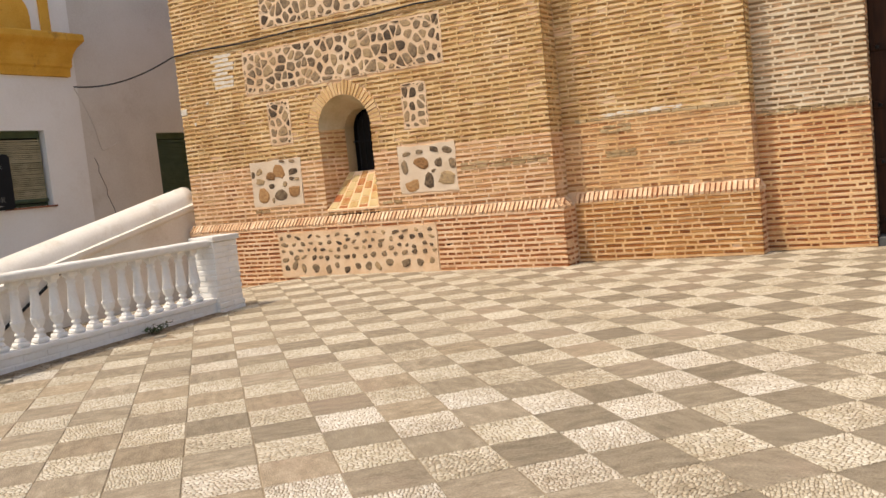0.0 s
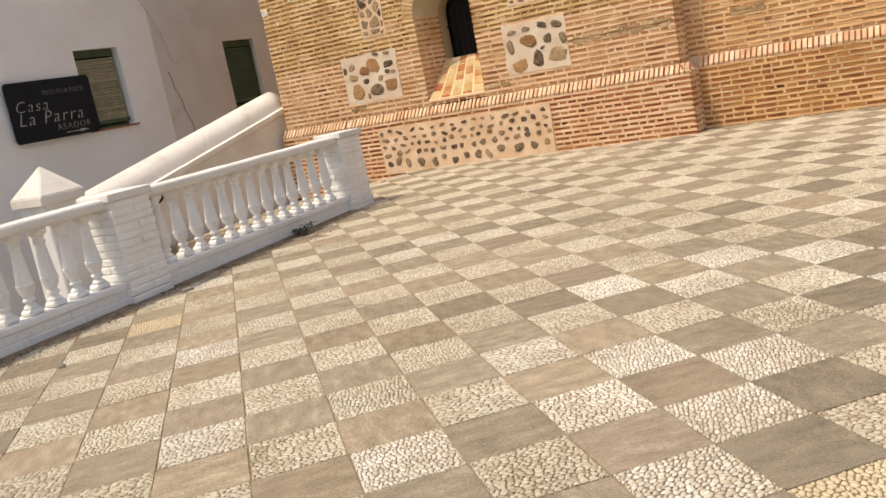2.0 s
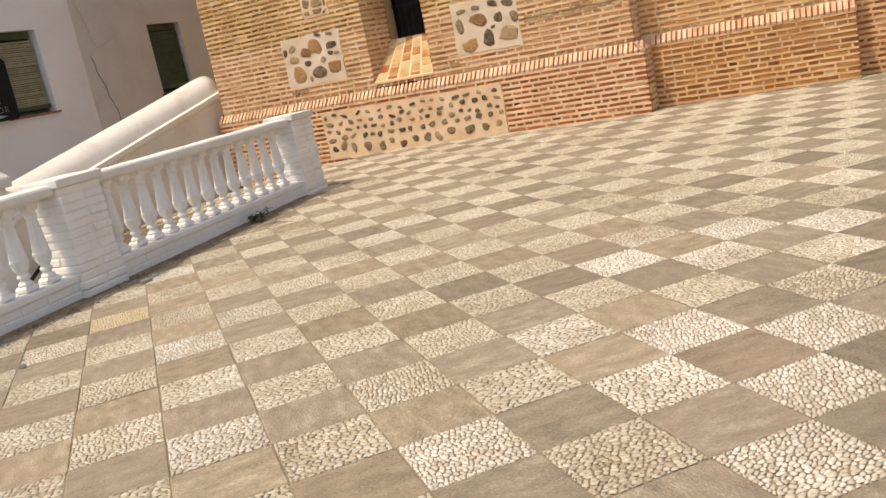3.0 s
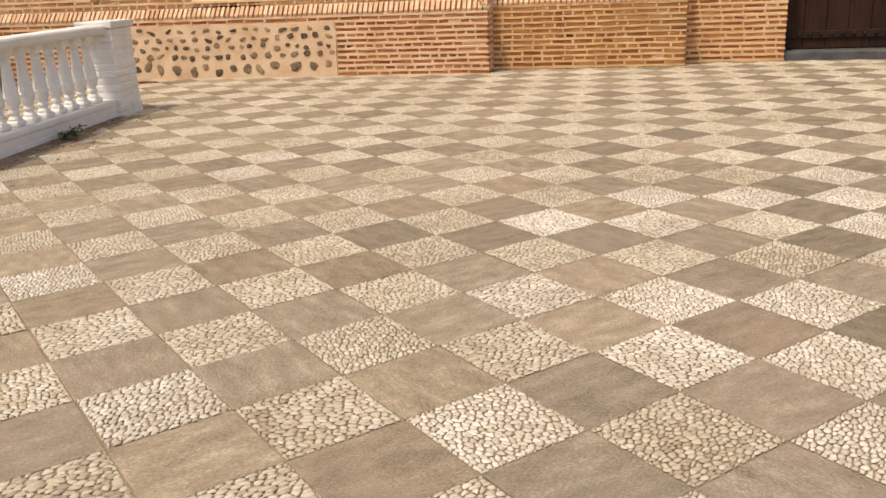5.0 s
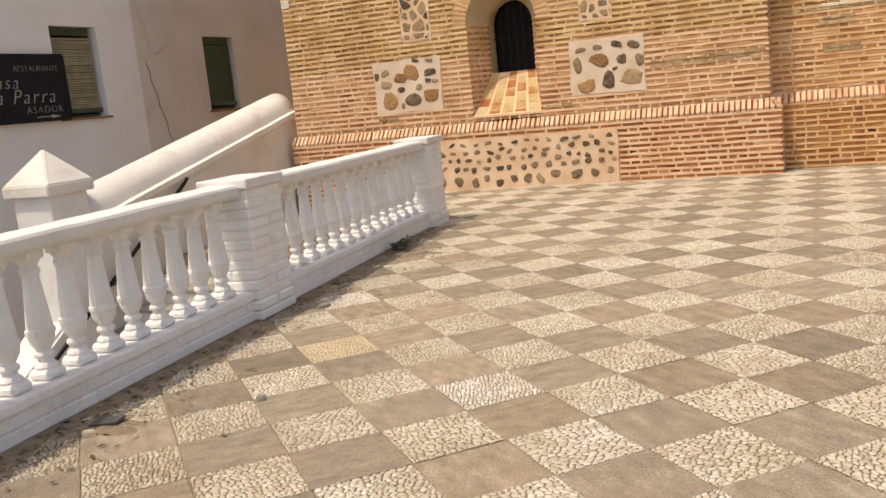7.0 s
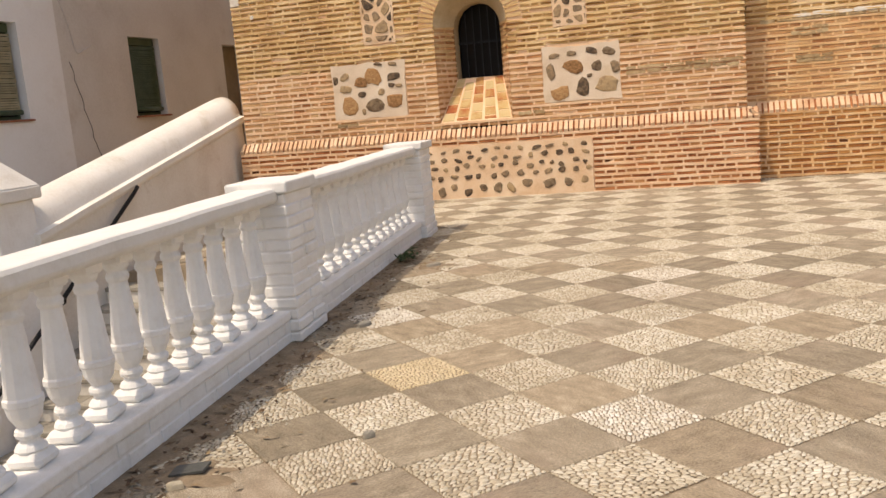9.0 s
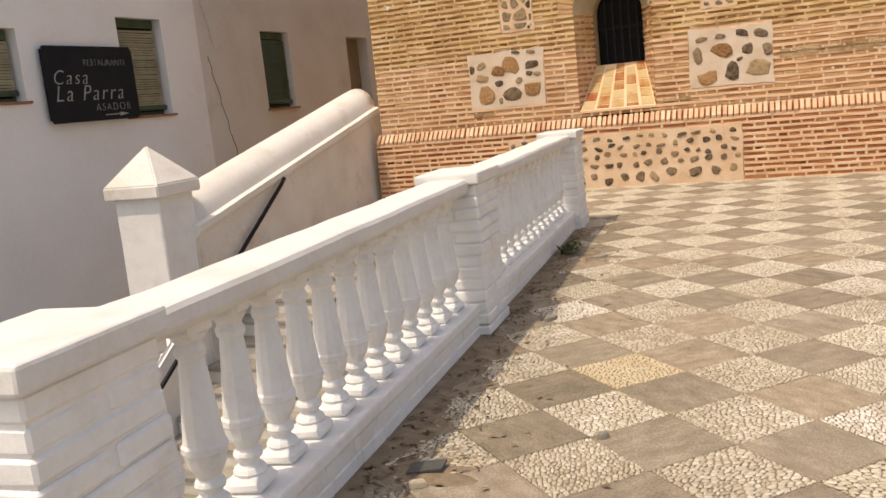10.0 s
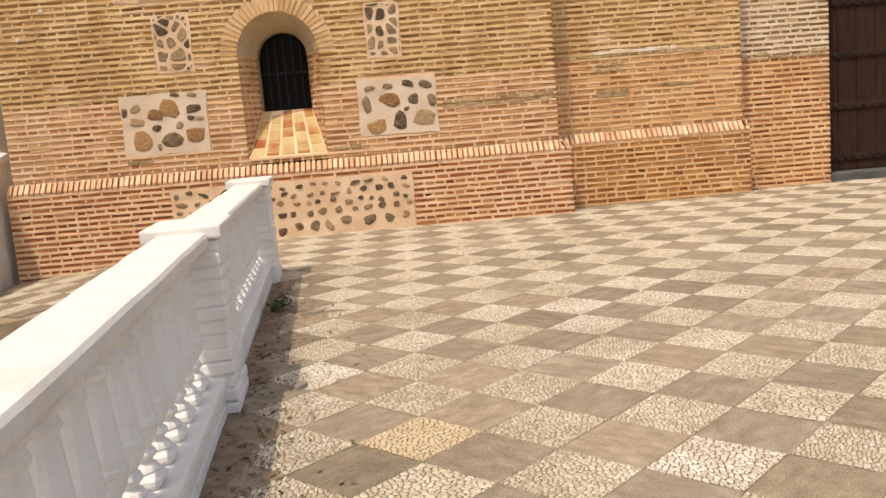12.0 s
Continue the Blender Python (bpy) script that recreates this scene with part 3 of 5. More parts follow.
# ---- the church's walls ----
def church_main():
    wall = thing("wall_church_main", "orange brick church wall with stone panels and an arched window", "wall", kind="structure")
    x0, x1 = -7.0, 0.0
    D = 0.9
    f = 0.012
    bm = boxes((x0, x1 - f, f, D, -0.6, LEDGE0 - 0.01))
    yb = SET + f
    ux0, ux1 = x0 + 0.07, x1 - 0.125 - f
    ya = yb + 0.78
    box(bm, ux0, CX - HALF - .014, yb, ya, LEDGE0 - 0.01, TOP)
    box(bm, CX + HALF + .014, ux1, yb, ya, LEDGE0 - 0.01, TOP)
    arch = [(CX - HALF, yb, TOP), (CX - HALF, yb, SPRING)] + [(CX - HALF * math.cos(a), yb, SPRING + HALF * math.sin(a)) for a in (math.pi * k / 20 for k in range(1, 20))] + [(CX + HALF, yb, SPRING), (CX + HALF, yb, TOP)]
    a = [bm.verts.new(p) for p in arch]
    # the spandrel above the opening, in strips
    top = [bm.verts.new((p[0], yb, TOP)) for p in arch[1:-1]]
    for i in range(1, len(arch) - 2):
        bm.faces.new((a[i], a[i + 1], top[i], top[i - 1]))
    part("core", bm, M_MORTAR, wall)
    # splayed plaster vault of the niche and its jambs
    bm = bmesh.new()
    n = 20
    o = [bm.verts.new((CX - HALF * math.cos(math.pi * k / n), SET + 0.002, SPRING + HALF * math.sin(math.pi * k / n))) for k in range(n + 1)]
    icx, ir = (IN_L + IN_R) / 2, (IN_R - IN_L) / 2
    q = [bm.verts.new((icx - ir * math.cos(math.pi * k / n), IN_Y, IN_SPRING + ir * math.sin(math.pi * k / n))) for k in range(n + 1)]
    for k in range(n):
        bm.faces.new((o[k], o[k + 1], q[k + 1], q[k]))
    part("vault_plaster", bm, M_VAULT, wall, "cream plastered vault of the window niche", True)
    bm = bmesh.new()
    for xo, xi in ((CX - HALF - .012, IN_L - .012), (CX + HALF + .012, IN_R + .012)):
        a = [bm.verts.new(p) for p in ((xo, SET + .002, SPRING), (xi, IN_Y, IN_SPRING), (xi, IN_Y, 0.9), (xo, SET + .002, 0.9))]
        bm.faces.new(a)
    part("jamb", bm, M_MORTAR, wall)
    # deep plastered reveal behind inner arch; room beyond grille coloured near-black for shade
    bm = bmesh.new()
    n = 16
    ring = [(IN_L, 1.0)] + [(icx - ir * math.cos(math.pi * k / n), IN_SPRING + ir * math.sin(math.pi * k / n)) for k in range(n + 1)] + [(IN_R, 1.0)]
    fr = [bm.verts.new((x, IN_Y, z)) for x, z in ring]
    bk = [bm.verts.new((x, IN_Y + GRILLE, z)) for x, z in ring]
    for k in range(len(ring) - 1):
        bm.faces.new((fr[k], fr[k + 1], bk[k + 1], bk[k]))
    part("reveal", bm, M_VAULT, wall, "cream plastered window reveal")
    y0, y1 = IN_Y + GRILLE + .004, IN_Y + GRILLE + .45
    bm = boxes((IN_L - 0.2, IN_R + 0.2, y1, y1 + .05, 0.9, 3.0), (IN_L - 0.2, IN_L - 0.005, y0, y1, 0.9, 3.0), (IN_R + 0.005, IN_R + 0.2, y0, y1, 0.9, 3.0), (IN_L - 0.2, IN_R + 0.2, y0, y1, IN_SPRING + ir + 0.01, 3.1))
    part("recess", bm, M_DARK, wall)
    return wall


wall_main = church_main()
panels = [(-2.61, -1.63, 1.20, 1.90), (-5.51, -4.46, 1.20, 1.93), (-5.01, -4.56, 2.18, 2.87), (-2.44, -2.01, 2.15, 2.82), (-5.42, -1.67, 3.035, 3.70), (-4.95, -2.35, 4.02, 4.75)]


def hole_rect(a, b, c, d):
    return lambda z0, z1: (a, b) if z1 > c + 0.03 and z0 < d - 0.03 else None


def hole_arch(z0, z1):
    if z1 < 1.06:
        return None
    z = (z0 + z1) / 2
    r = 0.70
    if z < SPRING:
        return (CX - HALF, CX + HALF)
    if z - SPRING < r:
        w = math.sqrt(r * r - (z - SPRING) ** 2)
        return (CX - w, CX + w)
    return None


skin = Skin(wall_main, pose(0, 0, 0, 0, 0, 180) @ Matrix.Diagonal((-1, 1, 1, 1)), 3)
skin.courses(-7.0, 0.0, -0.31, LEDGE0 - 0.012, BASE, [hole_rect(-5.02, -2.01, 0.03, 0.74)], single=M_BRICK_PART)
skin.soldiers(-7.0, 0.0, LEDGE0, LEDGE1, SET)
skin.at = pose(0, SET, 0, 0, 0, 180) @ Matrix.Diagonal((-1, 1, 1, 1))
holes = [hole_rect(*p) for p in panels] + [hole_arch]
skin.courses(-6.93, -0.125, LEDGE1 + 0.01, ZC, MID, holes)
skin.courses(-6.93, -0.125, ZC, TOP, OCHRE, holes)
# right-hand return of the projecting wall
skin.at = Matrix.Translation((0.0, 0, 0)) @ Matrix(((0, 1, 0, 0), (1, 0, 0, 0), (0, 0, 1, 0), (0, 0, 0, 1)))
skin.courses(0.0, 0.42, -0.05, LEDGE0 - 0.012, BASE)
skin.soldiers(0.0, 0.42, LEDGE0, LEDGE1, 0.11)
skin.at = Matrix.Translation((-0.125, 0, 0)) @ Matrix(((0, 1, 0, 0), (1, 0, 0, 0), (0, 0, 1, 0), (0, 0, 0, 1)))
skin.courses(SET, 0.52, LEDGE1 + 0.01, ZC, MID)
skin.courses(SET, 0.52, ZC, TOP, OCHRE)
# jambs of the niche, in brick to the spring of the arch
for xo, xi, sgn in ((CX - HALF, IN_L, 1), (CX + HALF, IN_R, -1)):
    d = Vector((xi - xo, IN_Y - SET, 0))
    L = d.length
    d.normalize()
    nrm = Vector((d.y * sgn, -d.x * sgn, 0))
    skin.at = Matrix(((d.x, nrm.x, 0, xo), (d.y, nrm.y, 0, SET), (0, 0, 1, 0), (0, 0, 0, 1)))
    skin.courses(0.0, L, 1.0, ZC, MID)
    skin.courses(0.0, L, ZC, SPRING, (M_BRICK_MID, M_MORTAR_OCHRE, 0.042, -0.002, 0.003))
skin.finish()

# voussoirs over the niche
g = random.Random(11)
nv = 29
for k in range(nv):
    a0, a1 = math.pi * k / nv, math.pi * (k + 0.66) / nv
    bm = bmesh.new()
    r0, r1 = HALF + g.uniform(0, .006), 0.70 + g.uniform(-.03, .012)
    y = SET - 0.004 + g.uniform(-.006, .004)
    prism(bm, [(CX - r * math.cos(a), y, SPRING + r * math.sin(a)) for r, a in ((r0, a0), (r1, a0), (r1, a1), (r0, a1))], (0, 0.06, 0))
    part("brick", bm, M_VOUSSOIR, wall_main)
bm = bmesh.new()
vs = [[bm.verts.new((CX - r * math.cos(math.pi * k / 24), SET + 0.014, SPRING + r * math.sin(math.pi * k / 24))) for k in range(25)] for r in (HALF, 0.70)]
for k in range(24):
    bm.faces.new((vs[0][k], vs[0][k + 1], vs[1][k + 1], vs[1][k]))
part("mortar_ring", bm, M_BRICK_MID, wall_main)

# stone panels
stone_panel(wall_main, -5.02, -2.01, 0.03, 0.74, 0.0, M_PANEL, [(1.5, 14, .62), (.85, 17, .62), (.8, 19, .58), (.8, 17, .6), (.7, 16, .55)], 5)
# two lime panels with a few large stones: centre and size as shares of the panel
RIGHT_STONES = [(.11, .44, .12, .29), (.41, .38, .27, .24), (.71, .40, .12, .22), (.94, .44, .11, .23), (.87, .16, .16, .16), (.65, .12, .16, .12), (.39, .14, .12, .10), (.16, .16, .14, .10), (.22, .84, .24, .27), (.52, .76, .18, .32), (.83, .74, .29, .29), (.61, .56, .08, .07)]
LEFT_STONES = [(.04, .27, .07, .17), (.17, .22, .14, .13), (.17, .44, .17, .15), (.39, .34, .18, .2), (.56, .25, .22, .33), (.84, .28, .18, .15), (.84, .05, .12, .08), (.64, .03, .12, .06), (.39, .56, .12, .11), (.66, .54, .1, .12), (.80, .43, .1, .08), (.90, .45, .1, .07), (.21, .76, .25, .32), (.40, .88, .06, .12), (.56, .78, .24, .27), (.83, .72, .22, .27)]
POROUS = ((.41, .38), (.22, .84), (.39, .34), (.56, .25), (.21, .76), (.83, .72))
for p, stones, seed in ((panels[0], RIGHT_STONES, 6), (panels[1], LEFT_STONES, 7)):
    stone_panel(wall_main, *p, SET, M_PANEL_WHITE, [], seed)
    g = random.Random(seed)
    for a, b, w, h in stones:
        me = stone_mesh(g, w * (p[1] - p[0]), h * (p[3] - p[2]), M_STONE_ORANGE if (a, b) in POROUS else M_STONE, 0.012)
        part_mesh("stone", me, wall_main, pose(p[0] + a * (p[1] - p[0]), SET - .006, p[3] - b * (p[3] - p[2]), 0, g.uniform(-14, 14), 0))
for p, size, seed, sl_ in ((panels[2], 0.15, 8, 0), (panels[3], 0.145, 9, 0), (panels[4], 0.135, 10, .06), (panels[5], 0.16, 12, 0)):
    stone_panel(wall_main, *p, SET, M_PANEL, [], seed, slope=sl_)
    packed_stones(wall_main, *p, SET, size, seed, slope=sl_)

# sloping sill of the niche: coloured brick pieces in thick joints
bm = bmesh.new()
zs0, zs1 = 1.05, 1.62
sl = [(CX - 0.49, SET - 0.008, zs0), (CX + 0.49, SET - 0.008, zs0), (IN_R, IN_Y, zs1), (IN_L, IN_Y, zs1)]
prism(bm, sl, (0, 0, -0.03))
box(bm, IN_L, IN_R, IN_Y - .002, IN_Y + GRILLE + .1, zs1 - .1, zs1 - .002)
part("sill_mortar", bm, M_MORTAR, wall_main)
rows = 5
for r in range(rows):
    t0, t1 = r / rows, (r + 1) / rows
    n = 5
    for k in range(n):
        s0, s1 = k / n, (k + 1) / n
        off = 0.5 * (k % 2) / rows

        def on(s, t):
            t = min(1, max(0, t))
            a = Vector(sl[0]).lerp(Vector(sl[1]), s)
            b = Vector(sl[3]).lerp(Vector(sl[2]), s)
            return a.lerp(b, t) + Vector((0, -0.004, 0.006))
        if t1 - off <= 0.02:
            continue
        m_ = 0.10
        bm = bmesh.new()
        ta, tb = max(0.02, t0 - off) + 0.015, t1 - off - 0.015
        prism(bm, [on(s0 + m_ * (s1 - s0), ta), on(s1 - m_ * (s1 - s0), ta), on(s1 - m_ * (s1 - s0), tb), on(s0 + m_ * (s1 - s0), tb)], (0, 0, -0.02))
        part("sill_brick", bm, M_SILL, wall_main)

# grille, and a near-black sheet for the shade of the opening
window = thing("window_1", "dark arched church window behind a black iron grille", "window", kind="structure")
icx, ir = (IN_L + IN_R) / 2, (IN_R - IN_L) / 2
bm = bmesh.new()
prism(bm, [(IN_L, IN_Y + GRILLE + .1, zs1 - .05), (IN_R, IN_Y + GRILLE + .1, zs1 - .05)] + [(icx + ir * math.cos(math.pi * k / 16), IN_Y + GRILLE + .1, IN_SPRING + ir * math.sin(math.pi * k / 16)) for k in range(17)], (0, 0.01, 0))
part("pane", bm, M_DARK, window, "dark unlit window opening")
for k in range(1, 6):
    x = IN_L + (IN_R - IN_L) * k / 6
    zt = IN_SPRING + math.sqrt(max(0.0, ir * ir - (x - icx) ** 2))
    bm = bmesh.new()
    box(bm, x - .008, x + .008, IN_Y + GRILLE - .03, IN_Y + GRILLE - .014, zs1 - .03, zt + .01)
    part("bar", bm, M_IRON, window)
for z in (2.10,):
    bm = bmesh.new()
    box(bm, IN_L - .01, IN_R + .01, IN_Y + GRILLE - .038, IN_Y + GRILLE - .03, z - .014, z + .014)
    part("cross_bar", bm, M_IRON, window)

def eroded(wall, x0, x1, z, y, rows, seed, mat):
    """Courses of weathered grey stone slips set into the brickwork."""
    g = random.Random(seed)
    for r in range(rows):
        x = x0 + g.uniform(0, .05)
        while x < x1:
            w = min(g.uniform(.10, .34), x1 - x)
            if w > 0.04:
                h = g.uniform(.03, .05)
                bm = bmesh.new()
                zc = z + r * .055 + g.uniform(-.006, .006)
                n = 6
                top = [(x + w * k / n, y - .004, zc + h * .5 + g.uniform(-.008, .006)) for k in range(n + 1)]
                bot = [(x + w * k / n, y - .009, zc - h * .5 + g.uniform(-.006, .008)) for k in range(n, -1, -1)]
                prism(bm, top + bot, (0, .03, 0))
                part("stone", bm, mat, wall)
            x += w + g.uniform(.008, .03)


M_GREYSTONE = material("weathered_stone", [(0.17, 0.105, 0.05), (0.36, 0.245, 0.125), (0.54, 0.41, 0.24)], 0.9, 12, 60, 0.9, 0.2, "object")
M_LIME = material("lime_smear", [(0.60, 0.52, 0.42), (0.76, 0.71, 0.63)], 0.95, 14, 60, 0.7)
eroded(wall_main, -1.58, -0.16, 1.50, SET, 2, 61, M_GREYSTONE)
eroded(wall_main, -5.55, -5.15, 1.12, SET, 1, 62, M_GREYSTONE)
eroded(wall_main, -2.98, -2.62, 1.10, SET, 1, 63, M_GREYSTONE)
for x0, x1, z0, z1, sd in ((-6.08, -5.67, 3.22, 3.79, 64),):
    g = random.Random(sd)
    z = z0
    while z < z1:
        bm = bmesh.new()
        a, b = x0 + g.uniform(-.05, .08), x1 + g.uniform(-.1, .06)
        prism(bm, [(a + (b - a) * k / 5, SET - .009, z + g.uniform(-.008, .008)) for k in range(6)] + [(a + (b - a) * k / 5, SET - .009, z + .045 + g.uniform(-.012, .008)) for k in range(5, -1, -1)], (0, .02, 0))
        part("lime_patch", bm, M_LIME, wall_main)
        z += .0715

for x, z, w, h in ((-6.86, 2.93, .13, .11), (-6.62, 2.70, .05, .05), (-6.30, 3.02, .06, .04)):
    bm = bmesh.new()
    box(bm, x - w / 2, x + w / 2, SET - .014, SET + .01, z - h / 2, z + h / 2, .006)
    rough_up(bm, .012, 9)
    part("lime_patch", bm, M_LIME, wall_main)

# the middle wall, set back behind the projecting corner
MY, MU = 0.42, 0.50
wall_mid = thing("wall_church_middle", "orange brick church wall with a sloping brick ledge", "wall", kind="structure")
part("core", boxes((-0.6, 2.448, MY + .012, 1.3, -0.3, LEDGE0 + .02), (-0.6, 2.388, MU + .012, 1.3, LEDGE0, TOP)), M_MORTAR, wall_mid)
skin = Skin(wall_mid, pose(0, MY, 0, 0, 0, 180) @ Matrix.Diagonal((-1, 1, 1, 1)), 21)
skin.courses(0.0, 2.46, 0.0, LEDGE0 + 0.02, BASE_DEEP, single=M_BRICK_DEEP_PART)
skin.soldiers(0.0, 2.46, LEDGE0 + .03, LEDGE1 + .03, MU - MY)
skin.at = pose(0, MU, 0, 0, 0, 180) @ Matrix.Diagonal((-1, 1, 1, 1))
skin.courses(-0.125, 2.40, LEDGE1 + 0.04, 1.95, MID_DEEP)
skin.courses(-0.125, 2.40, 1.95, TOP, OCHRE)
skin.at = Matrix.Translation((2.46, 0, 0)) @ Matrix(((0, 1, 0, 0), (1, 0, 0, 0), (0, 0, 1, 0), (0, 0, 0, 1)))
skin.courses(MY, 0.82, 0.0, LEDGE0 + 0.02, BASE)
skin.soldiers(MY, 0.82, LEDGE0 + .03, LEDGE1 + .03, 0.06)
skin.at = Matrix.Translation((2.40, 0, 0)) @ Matrix(((0, 1, 0, 0), (1, 0, 0, 0), (0, 0, 1, 0), (0, 0, 0, 1)))
skin.courses(MU, 0.82, LEDGE1 + 0.04, 1.95, MID)
skin.courses(MU, 0.82, 1.95, TOP, OCHRE)
skin.finish()

eroded(wall_mid, 0.05, 2.3, 1.97, MU, 1, 65, M_GREYSTONE)
eroded(wall_mid, 0.45, 1.55, 2.01, MU, 1, 66, M_LIME)
eroded(wall_mid, 0.42, 0.85, 1.80, MU, 2, 67, M_GREYSTONE)
eroded(wall_mid, 0.45, 0.90, 1.46, MU, 2, 68, M_GREYSTONE)
eroded(wall_mid, 1.30, 1.85, 1.55, MU, 1, 69, M_GREYSTONE)
# the pier beside the door, and the wall beyond it
PY = 0.80
wall_pier = thing("wall_church_pier", "pale orange brick pier beside the church door", "wall", kind="structure")
DX0, DX1, DTOP = 3.72, 5.9, 3.9
part("core", boxes((2.2, DX0 - .012, PY + .012, 1.9, -0.3, TOP), (DX1 + .012, 13.0, PY + .012, 1.9, -0.3, TOP), (DX0 - .012, DX1 + .012, PY + .014, 1.9, DTOP, TOP)), M_MORTAR, wall_pier)
skin = Skin(wall_pier, pose(0, PY, 0, 0, 0, 180) @ Matrix.Diagonal((-1, 1, 1, 1)), 31)
skin.courses(2.40, DX0, 0.0, 1.80, PIER)
skin.courses(2.40, DX0, 1.80, TOP, PALE)
skin.courses(DX1, 8.0, 0.0, 1.80, BASE)
skin.courses(DX1, 8.0, 1.80, TOP, OCHRE)
skin.courses(DX0, DX1, DTOP, TOP, OCHRE)
for x, s in ((DX0, 1), (DX1, -1)):
    skin.at = Matrix.Translation((x, 0, 0)) @ Matrix(((0, s, 0, 0), (1, 0, 0, 0), (0, 0, 1, 0), (0, 0, 0, 1)))
    skin.courses(PY, 1.12, 0.0, DTOP, MID)
skin.finish()

eroded(wall_pier, 2.45, 3.70, 1.79, PY, 2, 70, M_GREYSTONE)

# rest of the church: side and roof slab
wall_side = thing("wall_church_side", "plain rendered side and roof of the brick church", "wall", kind="structure")
part("body", boxes((-6.93, 13.0, 1.95, 12.0, -2.3, TOP - 0.02), (-6.93, -6.0, 0.95, 1.95, -2.3, TOP - .02)), M_MORTAR_OCHRE, wall_side)
bm = bmesh.new()
prism(bm, [(-7.4, 0.90, TOP), (-7.4, 12.3, TOP), (-7.4, 6.0, TOP + 2.2)], (20.6, 0, 0))
part("roof", bm, M_ROOF, wall_side)

# door
door = thing("door_1", "dark brown studded wooden church door, closed", "door", kind="structure")
for k in range(8):
    a = DX0 + (DX1 - DX0) * k / 8
    bm = bmesh.new()
    box(bm, a + .003, a + (DX1 - DX0) / 8 - .003, 1.12, 1.18, 0.16, DTOP, 0.006)
    part("plank", bm, M_WOOD, door)
for z, h in ((0.34, .10), (1.05, .09), (1.75, .09), (2.45, .09), (3.15, .09), (3.75, .09)):
    bm = bmesh.new()
    box(bm, DX0 + .01, DX1 - .01, 1.098, 1.122, z - h / 2, z + h / 2, 0.008)
    rail_ = part("rail", bm, M_WOOD, door)
    for k in range(16):
        x = DX0 + 0.09 + (DX1 - DX0 - 0.18) * k / 15
        bm = bmesh.new()
        bmesh.ops.create_uvsphere(bm, u_segments=8, v_segments=4, radius=0.026, matrix=Matrix.Translation((x, 1.096, z)) @ Matrix.Diagonal((1, .5, 1, 1)))
        part("stud", bm, M_IRON, rail_, "", True)
bm = boxes((DX0 - .0, DX1, 0.82, 1.25, -0.02, 0.15), bevel=0.015)
tagged(link("threshold", bm, M_THRESH), "grey stone threshold below the church door", "threshold", kind="structure")

# ---- balustrade ----
BAL = pose(-3.25, -6.55, 0, 0, 0, 4.42)
POST_S = (3.62, 0.0, -3.51)
POST_W, POST_L = 0.34, 0.46
RAIL_Z0, RAIL_Z1 = 0.845, 0.935
PLINTH = 0.20


def bal_profile():
    return [(0.050, 0.050), (0.058, 0.066), (0.050, 0.080), (0.036, 0.092), (0.034, 0.104), (0.046, 0.112), (0.050, 0.124), (0.046, 0.136), (0.035, 0.146), (0.042, 0.160), (0.058, 0.186), (0.064, 0.212), (0.066, 0.226), (0.071, 0.232), (0.071, 0.252),
            (0.064, 0.260), (0.058, 0.32), (0.050, 0.40), (0.043, 0.48), (0.039, 0.520), (0.047, 0.530), (0.050, 0.545), (0.043, 0.558), (0.040, 0.568), (0.052, 0.585), (0.056, 0.60)]


def baluster_mesh():
    bm = bmesh.new()
    n = 12
    rings = []
    for r, z in bal_profile():
        rings.append([bm.verts.new((r * math.cos(2 * math.pi * (k + .5) / n), r * math.sin(2 * math.pi * (k + .5) / n), z)) for k in range(n)])
    for a, b in zip(rings, rings[1:]):
        for k in range(n):
            f = bm.faces.new((a[k], a[(k + 1) % n], b[(k + 1) % n], b[k]))
    bm.faces.new(rings[0][::-1])
    bm.faces.new(rings[-1])
    me = bpy.data.meshes.new("shaft")
    bmesh.ops.recalc_face_normals(bm, faces=bm.faces[:])
    bm.to_mesh(me)
    bm.free()
    me.materials.append(M_WHITE)
    return me


def block_mesh(name, w, l, h, bev, mat):
    bm = bmesh.new()
    box(bm, -w / 2, w / 2, -l / 2, l / 2, 0, h, bev)
    rough_up(bm, 0.003, 9)
    me = bpy.data.meshes.new(name)
    bm.to_mesh(me)
    bm.free()
    me.materials.append(mat)
    return me


shaft_me = baluster_mesh()
foot_me = block_mesh("foot", 0.138, 0.138, 0.056, 0.020, M_WHITE)
head_me = block_mesh("head", 0.115, 0.115, 0.055, 0.012, M_WHITE)
bal_z = floor_z(-3.2, -6.5)
g = random.Random(4)
first = None
for lo in (0.43, -3.142):
    for k in range(13):
        m = BAL @ pose(0, lo + 0.2285 * k, PLINTH - 0.002, 0, 0, g.uniform(-6, 6))
        if first is None:
            first = thing("baluster", "white painted vase-shaped concrete baluster between rail and plinth", "baluster", "balusters of the white balustrade", at=m)
            part_mesh("foot", foot_me, first)
            part_mesh("shaft", shaft_me, first)
            part_mesh("head", head_me, first, pose(0, 0, 0.594))
        else:
            copy_thing(first, m)


